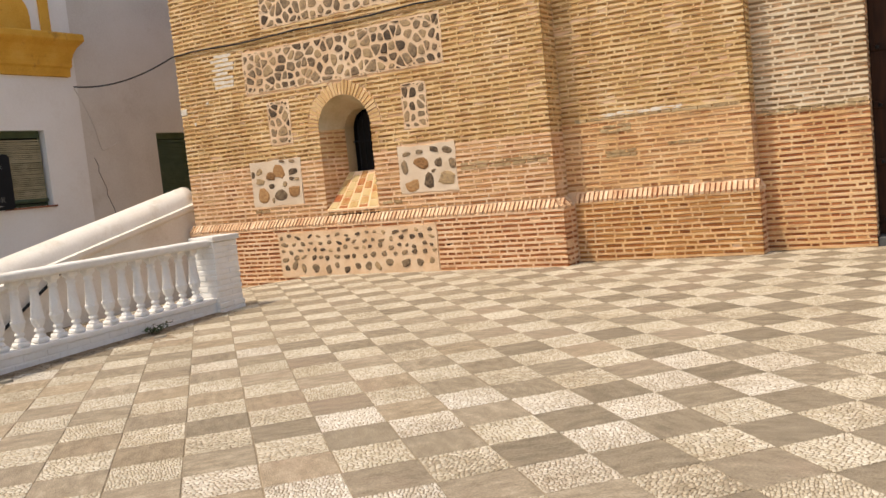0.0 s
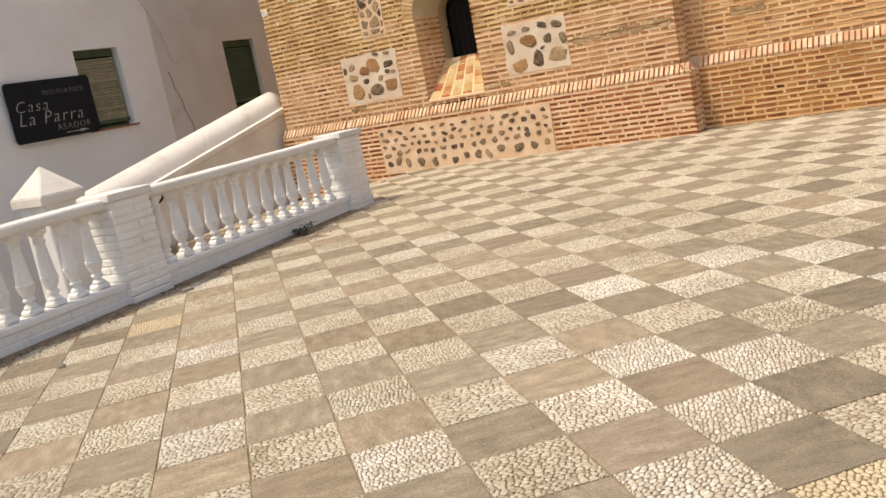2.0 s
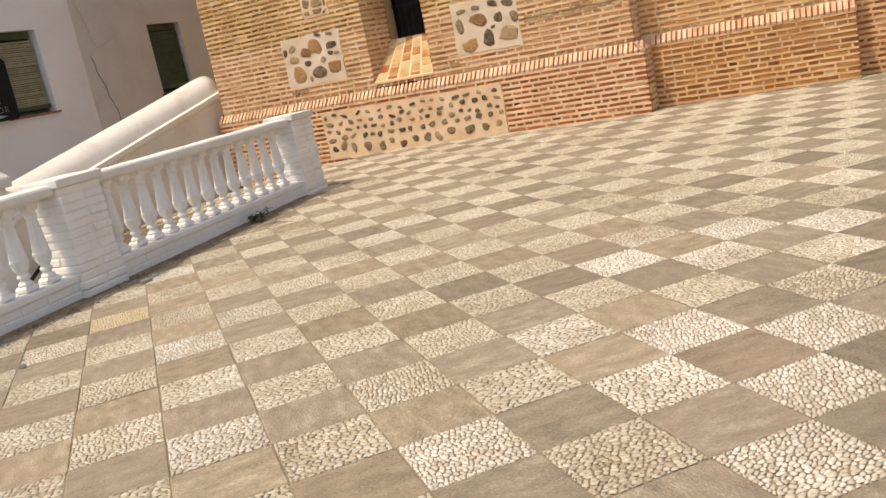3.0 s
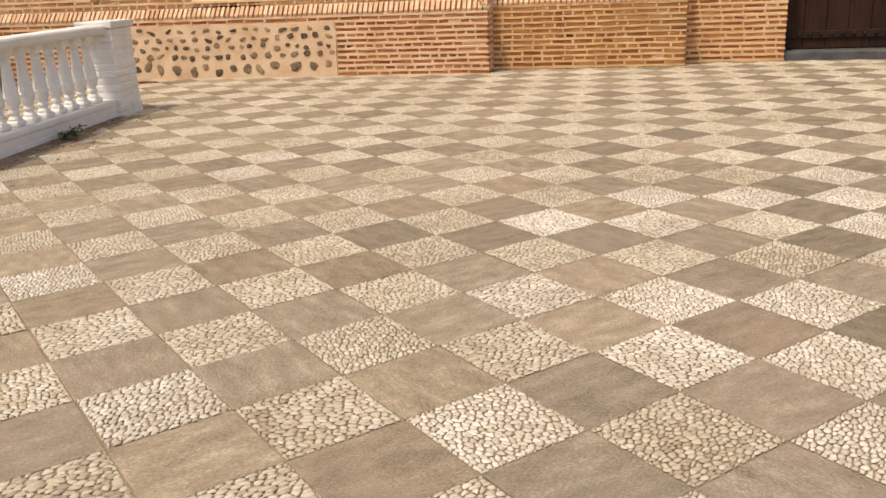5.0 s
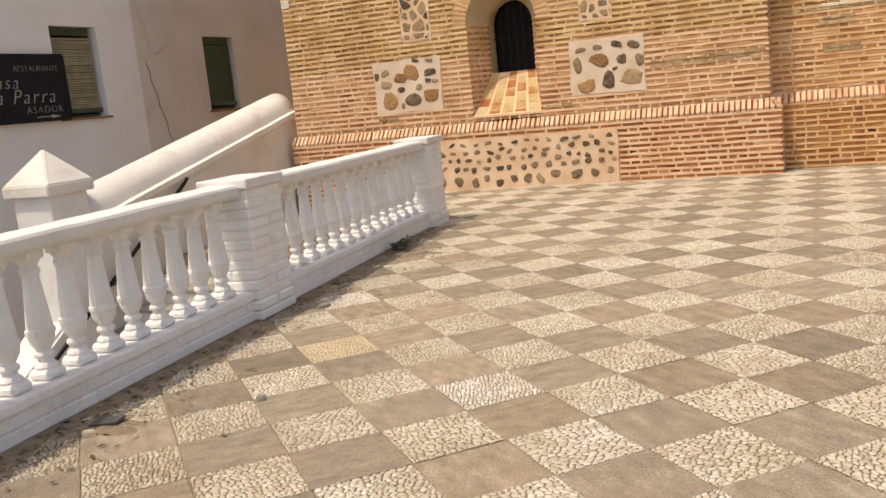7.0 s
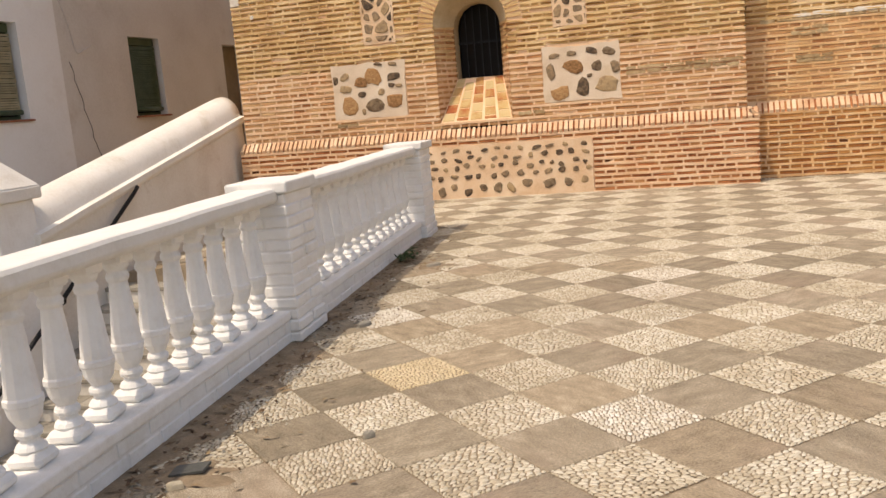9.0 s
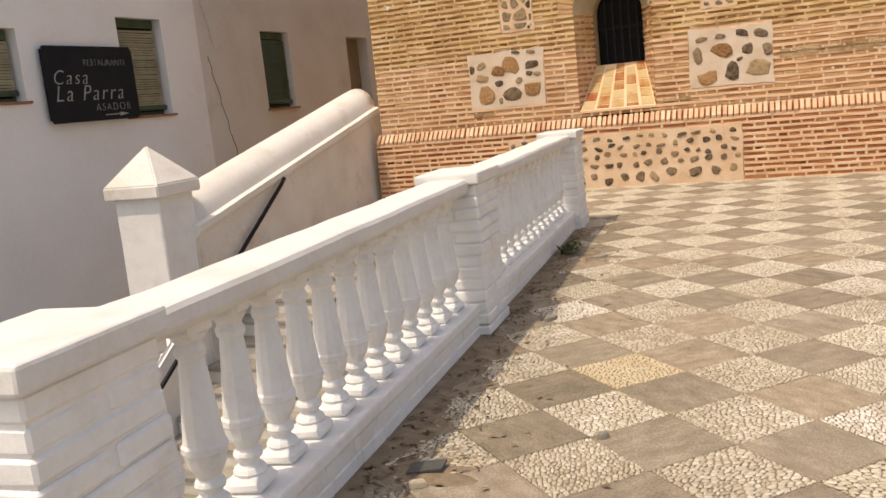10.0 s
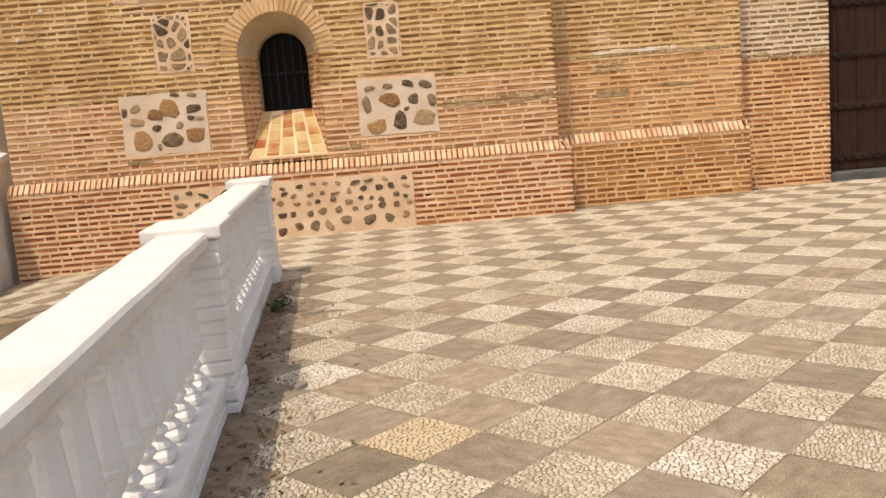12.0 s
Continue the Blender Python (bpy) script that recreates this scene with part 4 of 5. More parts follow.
def post(s, big=1.0):
    g = random.Random(int(s * 10) + 50)
    t = thing("balustrade_post", "white painted brick post with a flat cap on the plaza", "post", "posts of the white balustrade", at=BAL @ pose(0, s, 0))
    w, l = POST_W / 2, POST_L / 2
    part("core", boxes((-w + .009, w - .009, -l + .009, l - .009, -0.1, 0.90)), M_WHITE, t)
    n, z0 = 13, 0.0
    h = 0.90 / n
    for k in range(n):
        z = k * h
        o = 0.012 if k < 2 else g.uniform(-.004, .005)
        if k % 2:
            cuts = [(-w - o, w + o, -l - o, -0.004 + g.uniform(-.02, .02)), (-w - o, w + o, 0.004 + g.uniform(.02, .03), l + o)]
        else:
            c = g.uniform(-.03, .03)
            cuts = [(-w - o, c - .004, -l - o, l + o), (c + .004, w + o, -l - o, l + o)]
        for a, b, c0, d in cuts:
            bm = bmesh.new()
            box(bm, a, b, c0, d, z + .004, z + h - .003, 0.009)
            rough_up(bm, 0.0035, 11)
            part("brick", bm, M_WHITE, t)
    bm = bmesh.new()
    box(bm, -w - .025, w + .025, -l - .025, l + .025, 0.898, 0.968, 0.012, 2)
    rough_up(bm, 0.006, 6)
    part("cap", bm, M_RAIL, t)
    return t


for s in POST_S:
    post(s)
for a, b in ((POST_L / 2, POST_S[0] - POST_L / 2), (POST_S[2] + POST_L / 2, -POST_L / 2)):
    t = thing("plinth", "low white painted brick plinth carrying the balusters", "plinth", "plinths of the white balustrade", at=BAL)
    g = random.Random(int(a * 7) + 90)
    part("core", boxes((-.113, .113, a, b, -0.1, PLINTH - .05)), M_WHITE, t)
    for c in range(2):
        y = a - g.uniform(0, .2)
        while y < b:
            e = min(b, y + g.uniform(.24, .29))
            if e - max(a, y) > 0.03:
                bm = bmesh.new()
                box(bm, -.118, .118, max(a, y) + .004, e - .004, c * .072 + .003, c * .072 + .070, 0.008)
                rough_up(bm, 0.003, 12)
                part("brick", bm, M_WHITE, t)
            y = e
    bm = bmesh.new()
    box(bm, -.130, .130, a + .002, b - .002, PLINTH - .054, PLINTH, 0.010, 2)
    bmesh.ops.subdivide_edges(bm, edges=[e for e in bm.edges if e.calc_length() > 1], cuts=24)
    rough_up(bm, 0.004, 5)
    part("plinth_top", bm, M_WHITE, t)
    t = thing("handrail_beam", "white painted concrete slab rail on the balusters", "balustrade rail", "rails of the white balustrade", at=BAL)
    bm = bmesh.new()
    prof = [(-.105, RAIL_Z0), (.105, RAIL_Z0), (.115, RAIL_Z0 + .008), (.124, RAIL_Z0 + .018), (.128, RAIL_Z0 + .03), (.128, RAIL_Z1 - .02), (.118, RAIL_Z1 - .004), (.10, RAIL_Z1), (-.10, RAIL_Z1), (-.118, RAIL_Z1 - .004), (-.128, RAIL_Z1 - .02), (-.128, RAIL_Z0 + .03), (-.124, RAIL_Z0 + .018), (-.115, RAIL_Z0 + .008)]
    prism(bm, [(x, a + .001, z) for x, z in prof], (0, b - a - .002, 0))
    bmesh.ops.subdivide_edges(bm, edges=[e for e in bm.edges if e.calc_length() > 1], cuts=30)
    rough_up(bm, 0.005, 4)
    part("beam", bm, M_RAIL, t)

# ---- stair down to the street ----
STREET = -2.35
SX0, SX1 = -7.12, -3.42
LAND_Y = -2.95
stair = thing("stair", "wide worn stone stair falling from the plaza to the street", "stairs", kind="structure")
g = random.Random(8)
for k in range(12):
    y1 = LAND_Y - 0.27 * k
    z1 = -0.205 - 0.173 * (k + 1)
    part("riser", boxes((SX0, SX1 - .02, y1 - .27, y1 + .05, STREET - .1, z1 - .045)), M_CREAM, stair)
    x = SX0
    while x < SX1 - 0.05:
        e = min(SX1, x + g.uniform(.5, .7))
        bm = bmesh.new()
        box(bm, x + .003, e - .003, y1 - .29, y1 + .0, z1 - .05, z1, 0.008)
        rough_up(bm, 0.004, 7)
        part("tread", bm, M_STEP, stair)
        x = e
bm = bmesh.new()
nx = 10
top = [[bm.verts.new((SX0 - .1 + (SX1 + .5 - SX0) * i / nx, y, floor_z(SX0 - .1 + (SX1 + .5 - SX0) * i / nx, y) - 0.014)) for i in range(nx + 1)] for y in (LAND_Y, 0.2)]
low = [bm.verts.new((v.co.x, LAND_Y, STREET)) for v in top[0]]
for i in range(nx):
    bm.faces.new((top[0][i], top[0][i + 1], top[1][i + 1], top[1][i]))
    bm.faces.new((top[0][i], low[i], low[i + 1], top[0][i + 1]))
part("landing", bm, M_GROUT, stair)

# parapet beside the stair, with a round coping
parapet = thing("stair_parapet", "cream whitewashed parapet wall with rounded coping beside the stair", "parapet wall", kind="structure")
PX0, PX1 = -7.72, -7.10


def mould(y):
    return 1.315 + 0.2215 * (y - 0.1)


bm = bmesh.new()
prism(bm, [(PX1, 0.35, -2.4), (PX1, -4.15, -2.4), (PX1, -4.15, mould(-4.15) - .09), (PX1, 0.35, mould(.35) - .09)], (PX0 - PX1, 0, 0))
bmesh.ops.subdivide_edges(bm, edges=bm.edges[:], cuts=9, use_grid_fill=True)
rough_up(bm, 0.014, 1.6)
part("body", bm, M_CREAM, parapet, "flaking cream whitewashed wall face")
bm = bmesh.new()
ys = [0.35 - 4.5 * k / 22 for k in range(23)]
rings = []
for y in ys:
    z = mould(y)
    sec = [(PX1 - .02, z - .13), (PX1 + .035, z - .09), (PX1 + .05, z - .06), (PX1 + .05, z), (PX1 - .02, z + .012)]
    sec += [(-7.41 + .285 * math.cos(a), z + .012 + .29 * math.sin(a)) for a in (math.pi * (k + .4) / 11 for k in range(11))]
    sec += [(PX0 - .03, z), (PX0 - .03, z - .09), (PX0 + .02, z - .13)]
    rings.append([bm.verts.new((x, y, zz)) for x, zz in sec])
for a, b in zip(rings, rings[1:]):
    for k in range(len(a)):
        f = bm.faces.new((a[k], a[(k + 1) % len(a)], b[(k + 1) % len(b)], b[k]))
        f.smooth = 4 < k < 14
bm.faces.new(rings[0])
bm.faces.new(rings[-1][::-1])
rough_up(bm, 0.006, 2.0)
part("coping", bm, M_COPING, parapet, "rounded cream whitewashed coping")

gate_post = thing("pyramid_post", "white rendered square post with a pyramid cap beside the stair", "post", at=pose(-7.40, -4.35, 0))
bm = bmesh.new()
box(bm, -.27, .27, -.27, .27, STREET - .02, 0.745, 0.02, 2)
bmesh.ops.subdivide_edges(bm, edges=[e for e in bm.edges if e.calc_length() > .4], cuts=6)
rough_up(bm, 0.008, 4)
part("shaft", bm, M_WHITE, gate_post)
bm = bmesh.new()
q = 0.335
b = [bm.verts.new((x, y, z)) for z in (0.735, 0.86) for x, y in ((-q, -q), (q, -q), (q, q), (-q, q))]
tip = bm.verts.new((0, 0, 1.245))
bm.faces.new(b[3::-1])
for k in range(4):
    j = (k + 1) % 4
    bm.faces.new((b[k], b[j], b[4 + j], b[4 + k]))
    bm.faces.new((b[4 + k], b[4 + j], tip))
bmesh.ops.bevel(bm, geom=bm.edges[:], offset=0.012, segments=2, affect="EDGES")
part("pyramid_cap", bm, M_COPING, gate_post)


def rail_z(y):
    return 0.645 + 0.638 * (y + 2.47)


low_wall = thing("lower_parapet", "white rendered sloping parapet of the lower stair", "parapet wall", kind="structure")
bm = bmesh.new()
ya, yb = -4.62, -6.55
prism(bm, [(-7.14, ya, STREET - .05), (-7.14, yb, STREET - .05), (-7.14, yb, rail_z(yb) + .10), (-7.14, ya, rail_z(ya) + .10)], (-0.5, 0, 0))
bmesh.ops.bevel(bm, geom=bm.edges[:], offset=0.03, segments=3, affect="EDGES")
part("body", bm, M_WHITE, low_wall)

handrail = thing("stair_handrail", "black iron handrail fixed to the stair parapet", "handrail")
bm = bmesh.new()
tube(bm, [(-7.12, -2.44, 0.665), (-7.04, -2.47, 0.655)] + [(-7.04, y, rail_z(y)) for y in (-2.55, -3.4, -4.2, -5.0, -5.85)] + [(-7.04, -5.95, rail_z(-5.95) + .03)], 0.024, 8)
part("bar", bm, M_IRON, handrail, "", True)
for y in (-3.95, -5.4):
    bm = bmesh.new()
    z = rail_z(y)
    tube(bm, [(-7.04, y, z - .02), (-7.05, y, z - .07), (-7.08, y, z - .09), (-7.13, y, z - .08)], 0.011, 6)
    part("bracket", bm, M_IRON, handrail, "", True)

# ---- houses across the street ----
HX = -10.35
house = thing("house", "white rendered village house with ochre cornice and shuttered windows", "house")


def wall_with_holes(x, y0, y1, z0, z1, holes, thick=0.35):
    """One sheet of wall with window openings cut through it."""
    bm = bmesh.new()
    ys = sorted({y0, y1, *(v for h in holes for v in h[:2])})
    zs = sorted({z0, z1, *(v for h in holes for v in h[2:])})
    grid = {(a, b): bm.verts.new((x, a, b)) for a in ys for b in zs}
    for a, b in zip(ys, ys[1:]):
        for c, d in zip(zs, zs[1:]):
            if any(h[0] <= a and b <= h[1] and h[2] <= c and d <= h[3] for h in holes):
                continue
            bm.faces.new((grid[a, c], grid[b, c], grid[b, d], grid[a, d]))
    out = bmesh.ops.extrude_face_region(bm, geom=bm.faces[:])
    bmesh.ops.translate(bm, verts=[v for v in out["geom"] if isinstance(v, bmesh.types.BMVert)], vec=(-thick, 0, 0))
    return bm


W0, W1, W2, W3 = (-3.84, -2.92, 1.90, 2.80), (-1.10, -0.13, 1.60, 3.02), (2.62, 3.58, 1.54, 2.94), (5.95, 6.95, -0.4, 2.92)
part("wall", wall_with_holes(HX, -14.0, 0.75, STREET - .05, 7.0, [W0, W1]), M_HOUSE, house)
part("roof", boxes((HX - 6, HX + .25, -14.2, 0.8, 7.0, 7.12)), M_ROOF, house)
part("back", boxes((HX - 6, HX - 5.7, -14, 0.75, STREET, 7.0), (HX - 6, HX - .35, -14, -13.7, STREET, 7.0)), M_HOUSE, house)
bm = bmesh.new()
prof = [(0, 4.04), (.05, 4.05), (.06, 4.20), (.09, 4.24), (.09, 4.30), (.10, 4.38), (.13, 4.48), (.19, 4.60), (.27, 4.68), (.30, 4.72), (.30, 4.82), (.28, 4.85), (0, 4.87)]
ends = []
for y0, s in ((-14.0, 0.0), (0.55, 1.0)):
    ends.append([bm.verts.new((HX + x, y0 + s * x * 0.9, z)) for x, z in prof])
for k in range(len(prof)):
    j = (k + 1) % len(prof)
    bm.faces.new((ends[0][k], ends[0][j], ends[1][j], ends[1][k]))
bm.faces.new(ends[0])
bm.faces.new(ends[1][::-1])
part("cornice", bm, M_OCHRE, house, "ochre painted moulded cornice")
bm = boxes((HX - .01, HX + .05, 0.10, 0.30, 4.87, 7.0), (HX - .01, HX + .035, -3.0, -0.12, 4.87, 5.15))
prism(bm, [(HX - .01, -0.12 - 0.55 + .55 * math.cos(a), 5.15 + 0.5 * math.sin(a)) for a in (math.pi * k / 14 for k in range(15))], (0.04, 0, 0))
part("relief", bm, M_OCHRE, house, "ochre painted wall relief above the cornice")

far_house = thing("far_house", "beige rendered house with dark green shutters along the street", "house")
part("wall", wall_with_holes(HX - .02, 0.755, 14.0, STREET - .05, 7.0, [W2, W3]), M_HOUSE_FAR, far_house)
part("roof", boxes((HX - 6, HX + .2, 0.81, 14.2, 7.0, 7.12)), M_ROOF, far_house)


def shutter_window(parent, y0, y1, z0, z1, green):
    w = part("window", boxes((HX - .26, HX - .24, y0 - .02, y1 + .02, z0 - .02, z1 + .02)), M_DARK, parent, "window with a hanging slatted blind")
    part("frame", boxes((HX - .24, HX - .17, y0 + .002, y0 + .05, z0, z1), (HX - .24, HX - .17, y1 - .05, y1 - .002, z0, z1), (HX - .24, HX - .12, y0 + .05, y1 - .05, z1 - .13, z1 - .002), (HX - .24, HX - .17, y0 + .05, y1 - .05, z0, z0 + .05)), M_GREEN, w, "dark green window frame")
    g = random.Random(int(y0 * 100))
    vs, fs = [], []
    n = int((z1 - z0 - .27) / 0.036)
    for k in range(n):
        z = z0 + .14 + k * .036
        o = g.uniform(-.004, .004)
        bx, t = HX - .10 + o, g.uniform(-.004, .004)
        k0 = len(vs)
        vs += [(bx, y0 + .055, z), (bx, y1 - .055, z + t), (bx - .008, y1 - .055, z + .03 + t), (bx - .008, y0 + .055, z + .03), (bx - .016, y0 + .055, z), (bx - .016, y1 - .055, z + t), (bx - .02, y1 - .055, z + .03 + t), (bx - .02, y0 + .055, z + .03)]
        fs += [tuple(k0 + q for q in f) for f in ((0, 1, 2, 3), (4, 7, 6, 5), (0, 4, 5, 1), (3, 2, 6, 7))]
    part_mesh("blind", from_lists("blind", vs, fs, M_GREEN if green else M_SLAT), w, None, "slatted roller blind, let down", "stuff")
    bm = bmesh.new()
    tube(bm, [(HX - .095, y0 + .05, z0 + .11), (HX - .095, y1 - .05, z0 + .105)], 0.04, 10)
    part("blind_roll", bm, M_GREEN, w, "green bottom roll of the blind", True)
    part("sill", boxes((HX - .24, HX + .04, y0 - .05, y1 + .06, z0 - .035, z0 - .002), bevel=.005), M_TILE_RED, w, "red tile sill")


shutter_window(house, *W0, False)
shutter_window(house, *W1, False)
shutter_window(far_house, *W2, True)
w = part("doorway", boxes((HX - .30, HX - .27, W3[0] - .02, W3[1] + .02, W3[2], W3[3] + .02)), M_RECESS, far_house, "dark brown recessed doorway")
# grey-edged white shopfront surround
part("shopfront_frame", boxes((HX + .002, HX + .03, -4.17, -4.07, STREET, 1.80), (HX + .002, HX + .03, -7.5, -4.17, 1.72, 1.80), (HX + .002, HX + .025, -7.5, -4.17, 0.98, 1.02)), M_GREY, house, "grey painted surround")
part("shopfront_panel", boxes((HX + .002, HX + .015, -7.5, -4.17, 1.02, 1.72), (HX + .002, HX + .015, -7.5, -4.17, STREET, 0.98)), M_WHITE, house, "white panel")

# restaurant sign
sign = thing("restaurant_sign", "black painted board sign with hand-lettered white words", "sign", at=pose(HX + 0.075, -1.84, 2.08))
bm = bmesh.new()
n = 14
outline = []
for (ya, za), (yb, zb) in zip([(-.83, -.44), (-.79, -.5), (.79, -.5), (.83, -.44), (.83, .44), (.79, .5), (-.79, .5), (-.83, .44)], [(-.79, -.5), (.79, -.5), (.83, -.44), (.83, .44), (.79, .5), (-.79, .5), (-.83, .44), (-.83, -.44)]):
    outline += [(0, ya, za)]
prism(bm, outline, (0.045, 0, 0))
bmesh.ops.bevel(bm, geom=bm.edges[:], offset=0.008, segments=1, affect="EDGES")
part("board", bm, M_BOARD, sign)
part("back_board", boxes((-.035, 0.0, -.80, .86, -.46, .46)), M_BOARD, sign)
for y in (-.6, .6):
    part("bracket", boxes((-.078, -.033, y - .03, y + .03, -.3, .3)), M_IRON, sign)


def lettering(text, y, z, size, parent, shear=0.0, squeeze=1.0):
    cu = bpy.data.curves.new("lettering", "FONT")
    cu.body = text
    cu.size = size
    cu.extrude = 0.002
    cu.shear = shear
    cu.offset = -0.004
    cu.space_character = 1.25 * squeeze
    tmp = bpy.data.objects.new("lettering", cu)
    scene.collection.objects.link(tmp)
    me = bpy.data.meshes.new_from_object(tmp.evaluated_get(bpy.context.evaluated_depsgraph_get()))
    bpy.data.objects.remove(tmp)
    word = thing("lettering", "", "")
    word.parent = parent
    word.matrix_basis = Matrix.Translation((0.0475, y, z)) @ Matrix(((0, 0, 1, 0), (1, 0, 0, 0), (0, 1, 0, 0), (0, 0, 0, 1)))
    bm = bmesh.new()
    bm.from_mesh(me)
    bmesh.ops.remove_doubles(bm, verts=bm.verts[:], dist=1e-5)
    left = set(bm.verts)
    while left:
        todo, seen = [left.pop()], set()
        while todo:
            v = todo.pop()
            seen.add(v)
            for e in v.link_edges:
                o = e.other_vert(v)
                if o in left:
                    left.discard(o)
                    todo.append(o)
        vs = sorted(seen, key=lambda v: v.index)
        at = {v: k for k, v in enumerate(vs)}
        fs = [tuple(at[v] for v in f.verts) for f in bm.faces if f.verts[0] in at]
        if fs:
            part_mesh("letter", from_lists("letter", [tuple(v.co) for v in vs], fs, M_CHALK), word)
    bm.free()
    return tagged(word, "hand-painted white lettering \"" + text + "\"")


lettering("RESTAURANTE", -.16, 0.24, 0.125, sign, 0, .80)
lettering("Casa", -.74, 0.0, 0.27, sign, .3)
lettering("La Parra", -.74, -.22, 0.30, sign, .3)
lettering("ASADOR", -.04, -.37, 0.15, sign)
bm = boxes((.046, .049, .12, .42, -.435, -.42))
prism(bm, [(.046, .40, -.455), (.046, .60, -.428), (.046, .40, -.40)], (.003, 0, 0))
part("arrow", bm, M_CHALK, sign, "white painted arrow")


# ---- cables ----
def cable(name, pts, r, mat, label):
    bm = bmesh.new()
    tube(bm, pts, r, 6)
    return tagged(link(name, bm, mat, None, True), label, "cable")


g = random.Random(77)
span = []
a, b = Vector((HX + .02, 0.66, 3.86)), Vector((-6.95, 0.06, 3.89))
for k in range(17):
    t = k / 16
    p = a.lerp(b, t)
    span.append((p.x, p.y, p.z - 0.35 * 4 * t * (1 - t) * 0.45))
span += [(-6.95 + 5.9 * k / 24, 0.062 + g.uniform(-.004, .004), 3.89 + 0.05 * math.sin(k * .7) * .3 + g.uniform(-.006, .006)) for k in range(1, 25)]
cable("cable", span, 0.014, M_CABLE, "black cable strung from house to church wall")
cable("cable", [(HX + .015, 0.66 + .09 * k + (.12 * math.sin(k * .6)), 3.84 - (.28 * k if k < 5 else 1.12 + .10 * math.sin((k - 4) * .55) * 1.2 - .0 * k)) for k in range(11)], 0.010, M_CABLE_WHITE, "thin painted cable sagging on the house wall")
# crack in the house render, added as a thin dark tube
cable("cable", [(HX + .012, 0.93 + .02 * math.sin(k * 1.3) + .012 * math.sin(k * 3.7) + .027 * k, 2.46 - .095 * k) for k in range(20)], 0.005, M_CABLE, "thin dark cable hanging down the house wall")

# ---- loose things on the plaza ----
strip = thing("soil_strip", "thin brown soil and litter along the balustrade plinth", "soil", kind="stuff")
g = random.Random(15)
bm = bmesh.new()
for a, b in ((0.25, 3.35), (-3.4, -0.25)):
    n = 70
    prev = None
    for k in range(n + 1):
        s = a + (b - a) * k / n
        wv = 0.17 + 0.15 * noise.noise(Vector((s * 2.1, 3.3, 0))) + 0.05 * noise.noise(Vector((s * 9, 1.3, 0)))
        wv = max(0.03, wv)
        row = [bm.verts.new(BAL @ Vector((0.112 + wv * f, s, floor_z(-3.1, -6.5 + s) + 0.008 - 0.010 * f ** 2 + 0.003 * g.random()))) for f in (0, .35, .7, 1)]
        if prev:
            for q in range(3):
                bm.faces.new((prev[q], prev[q + 1], row[q + 1], row[q]))
        prev = row
for cx, cy, rx, ry in ((-2.72, -8.62, .30, .17), (-2.86, -4.55, .26, .20)):
    mid = bm.verts.new((cx, cy, floor_z(cx, cy) + .010))
    ring = []
    for k in range(26):
        a = 2 * math.pi * k / 26
        r = 0.75 + 0.55 * noise.noise(Vector((cx + 2 * math.cos(a), cy + 2 * math.sin(a), 4.0))) + g.uniform(-.1, .1)
        x, y = cx + rx * r * math.cos(a), cy + ry * r * math.sin(a)
        ring.append(bm.verts.new((x, y, floor_z(x, y) + .0005)))
    for k in range(26):
        bm.faces.new((mid, ring[k], ring[(k + 1) % 26]))
part("soil", bm, M_DIRT, strip)

vs, fs = [], []
g = random.Random(16)
for k in range(760):
    s = g.uniform(-3.3, 3.4)
    d = 0.14 + abs(g.gauss(0, .16 if k % 3 else .34))
    p = BAL @ Vector((d, s, 0))
    w_, l_ = g.uniform(.007, .024), g.uniform(.016, .060)
    a = g.uniform(0, 6.28)
    u, v = Vector((math.cos(a), math.sin(a), g.uniform(-.1, .25))), Vector((-math.sin(a), math.cos(a), g.uniform(-.2, .3)))
    c = Vector((p.x, p.y, floor_z(p.x, p.y) + 0.010))
    k0 = len(vs)
    vs += [tuple(c - u * l_ / 2), tuple(c + v * w_ / 2 + Vector((0, 0, .004))), tuple(c + u * l_ / 2 + Vector((0, 0, .003))), tuple(c - v * w_ / 2 + Vector((0, 0, .001)))]
    fs.append((k0, k0 + 1, k0 + 2, k0 + 3))
tagged(new("dry_leaves", from_lists("dry_leaves", vs, fs, M_DRYLEAF)), "small dry brown leaves and twigs scattered along the plinth", "leaves", kind="stuff")

weed = thing("weed", "small green weed growing at the foot of the plinth", "weed", at=pose(-3.24, -4.35, 0.015) @ Matrix.Scale(1.5, 4))
g = random.Random(18)
for k in range(9):
    a = g.uniform(-1.7, 1.7)
    r = g.uniform(.06, .17)
    tip_ = Vector((r * math.cos(a), r * math.sin(a), g.uniform(.02, .07)))
    bm = bmesh.new()
    tube(bm, [(0, 0, 0), tip_ * .5 + Vector((0, 0, .03)), tip_], 0.003, 5)
    for q in range(6):
        c = tip_ * g.uniform(.35, 1.05) + Vector((g.uniform(-.03, .03), g.uniform(-.03, .03), g.uniform(.0, .03)))
        u = Vector((g.uniform(-1, 1), g.uniform(-1, 1), g.uniform(-.2, .6))).normalized() * g.uniform(.016, .032)
        v = u.cross(Vector((g.uniform(-.3, .3), .2, 1))).normalized() * .009
        bm.faces.new([bm.verts.new(c - u), bm.verts.new(c + v), bm.verts.new(c + u), bm.verts.new(c - v)])
    part("sprig", bm, M_LEAF, weed)

slate = bmesh.new()
prism(slate, [(-.065, -.03, 0), (.05, -.038, .003), (.066, .024, .004), (-.05, .036, .001)], (0, 0, .009))
tagged(link("slate_piece", slate, M_SLATE), "broken piece of dark slate lying by the plinth", "stone").matrix_basis = pose(-2.70, -8.60, 0.010, 3, -3, 20) @ Matrix.Scale(1.2, 4)
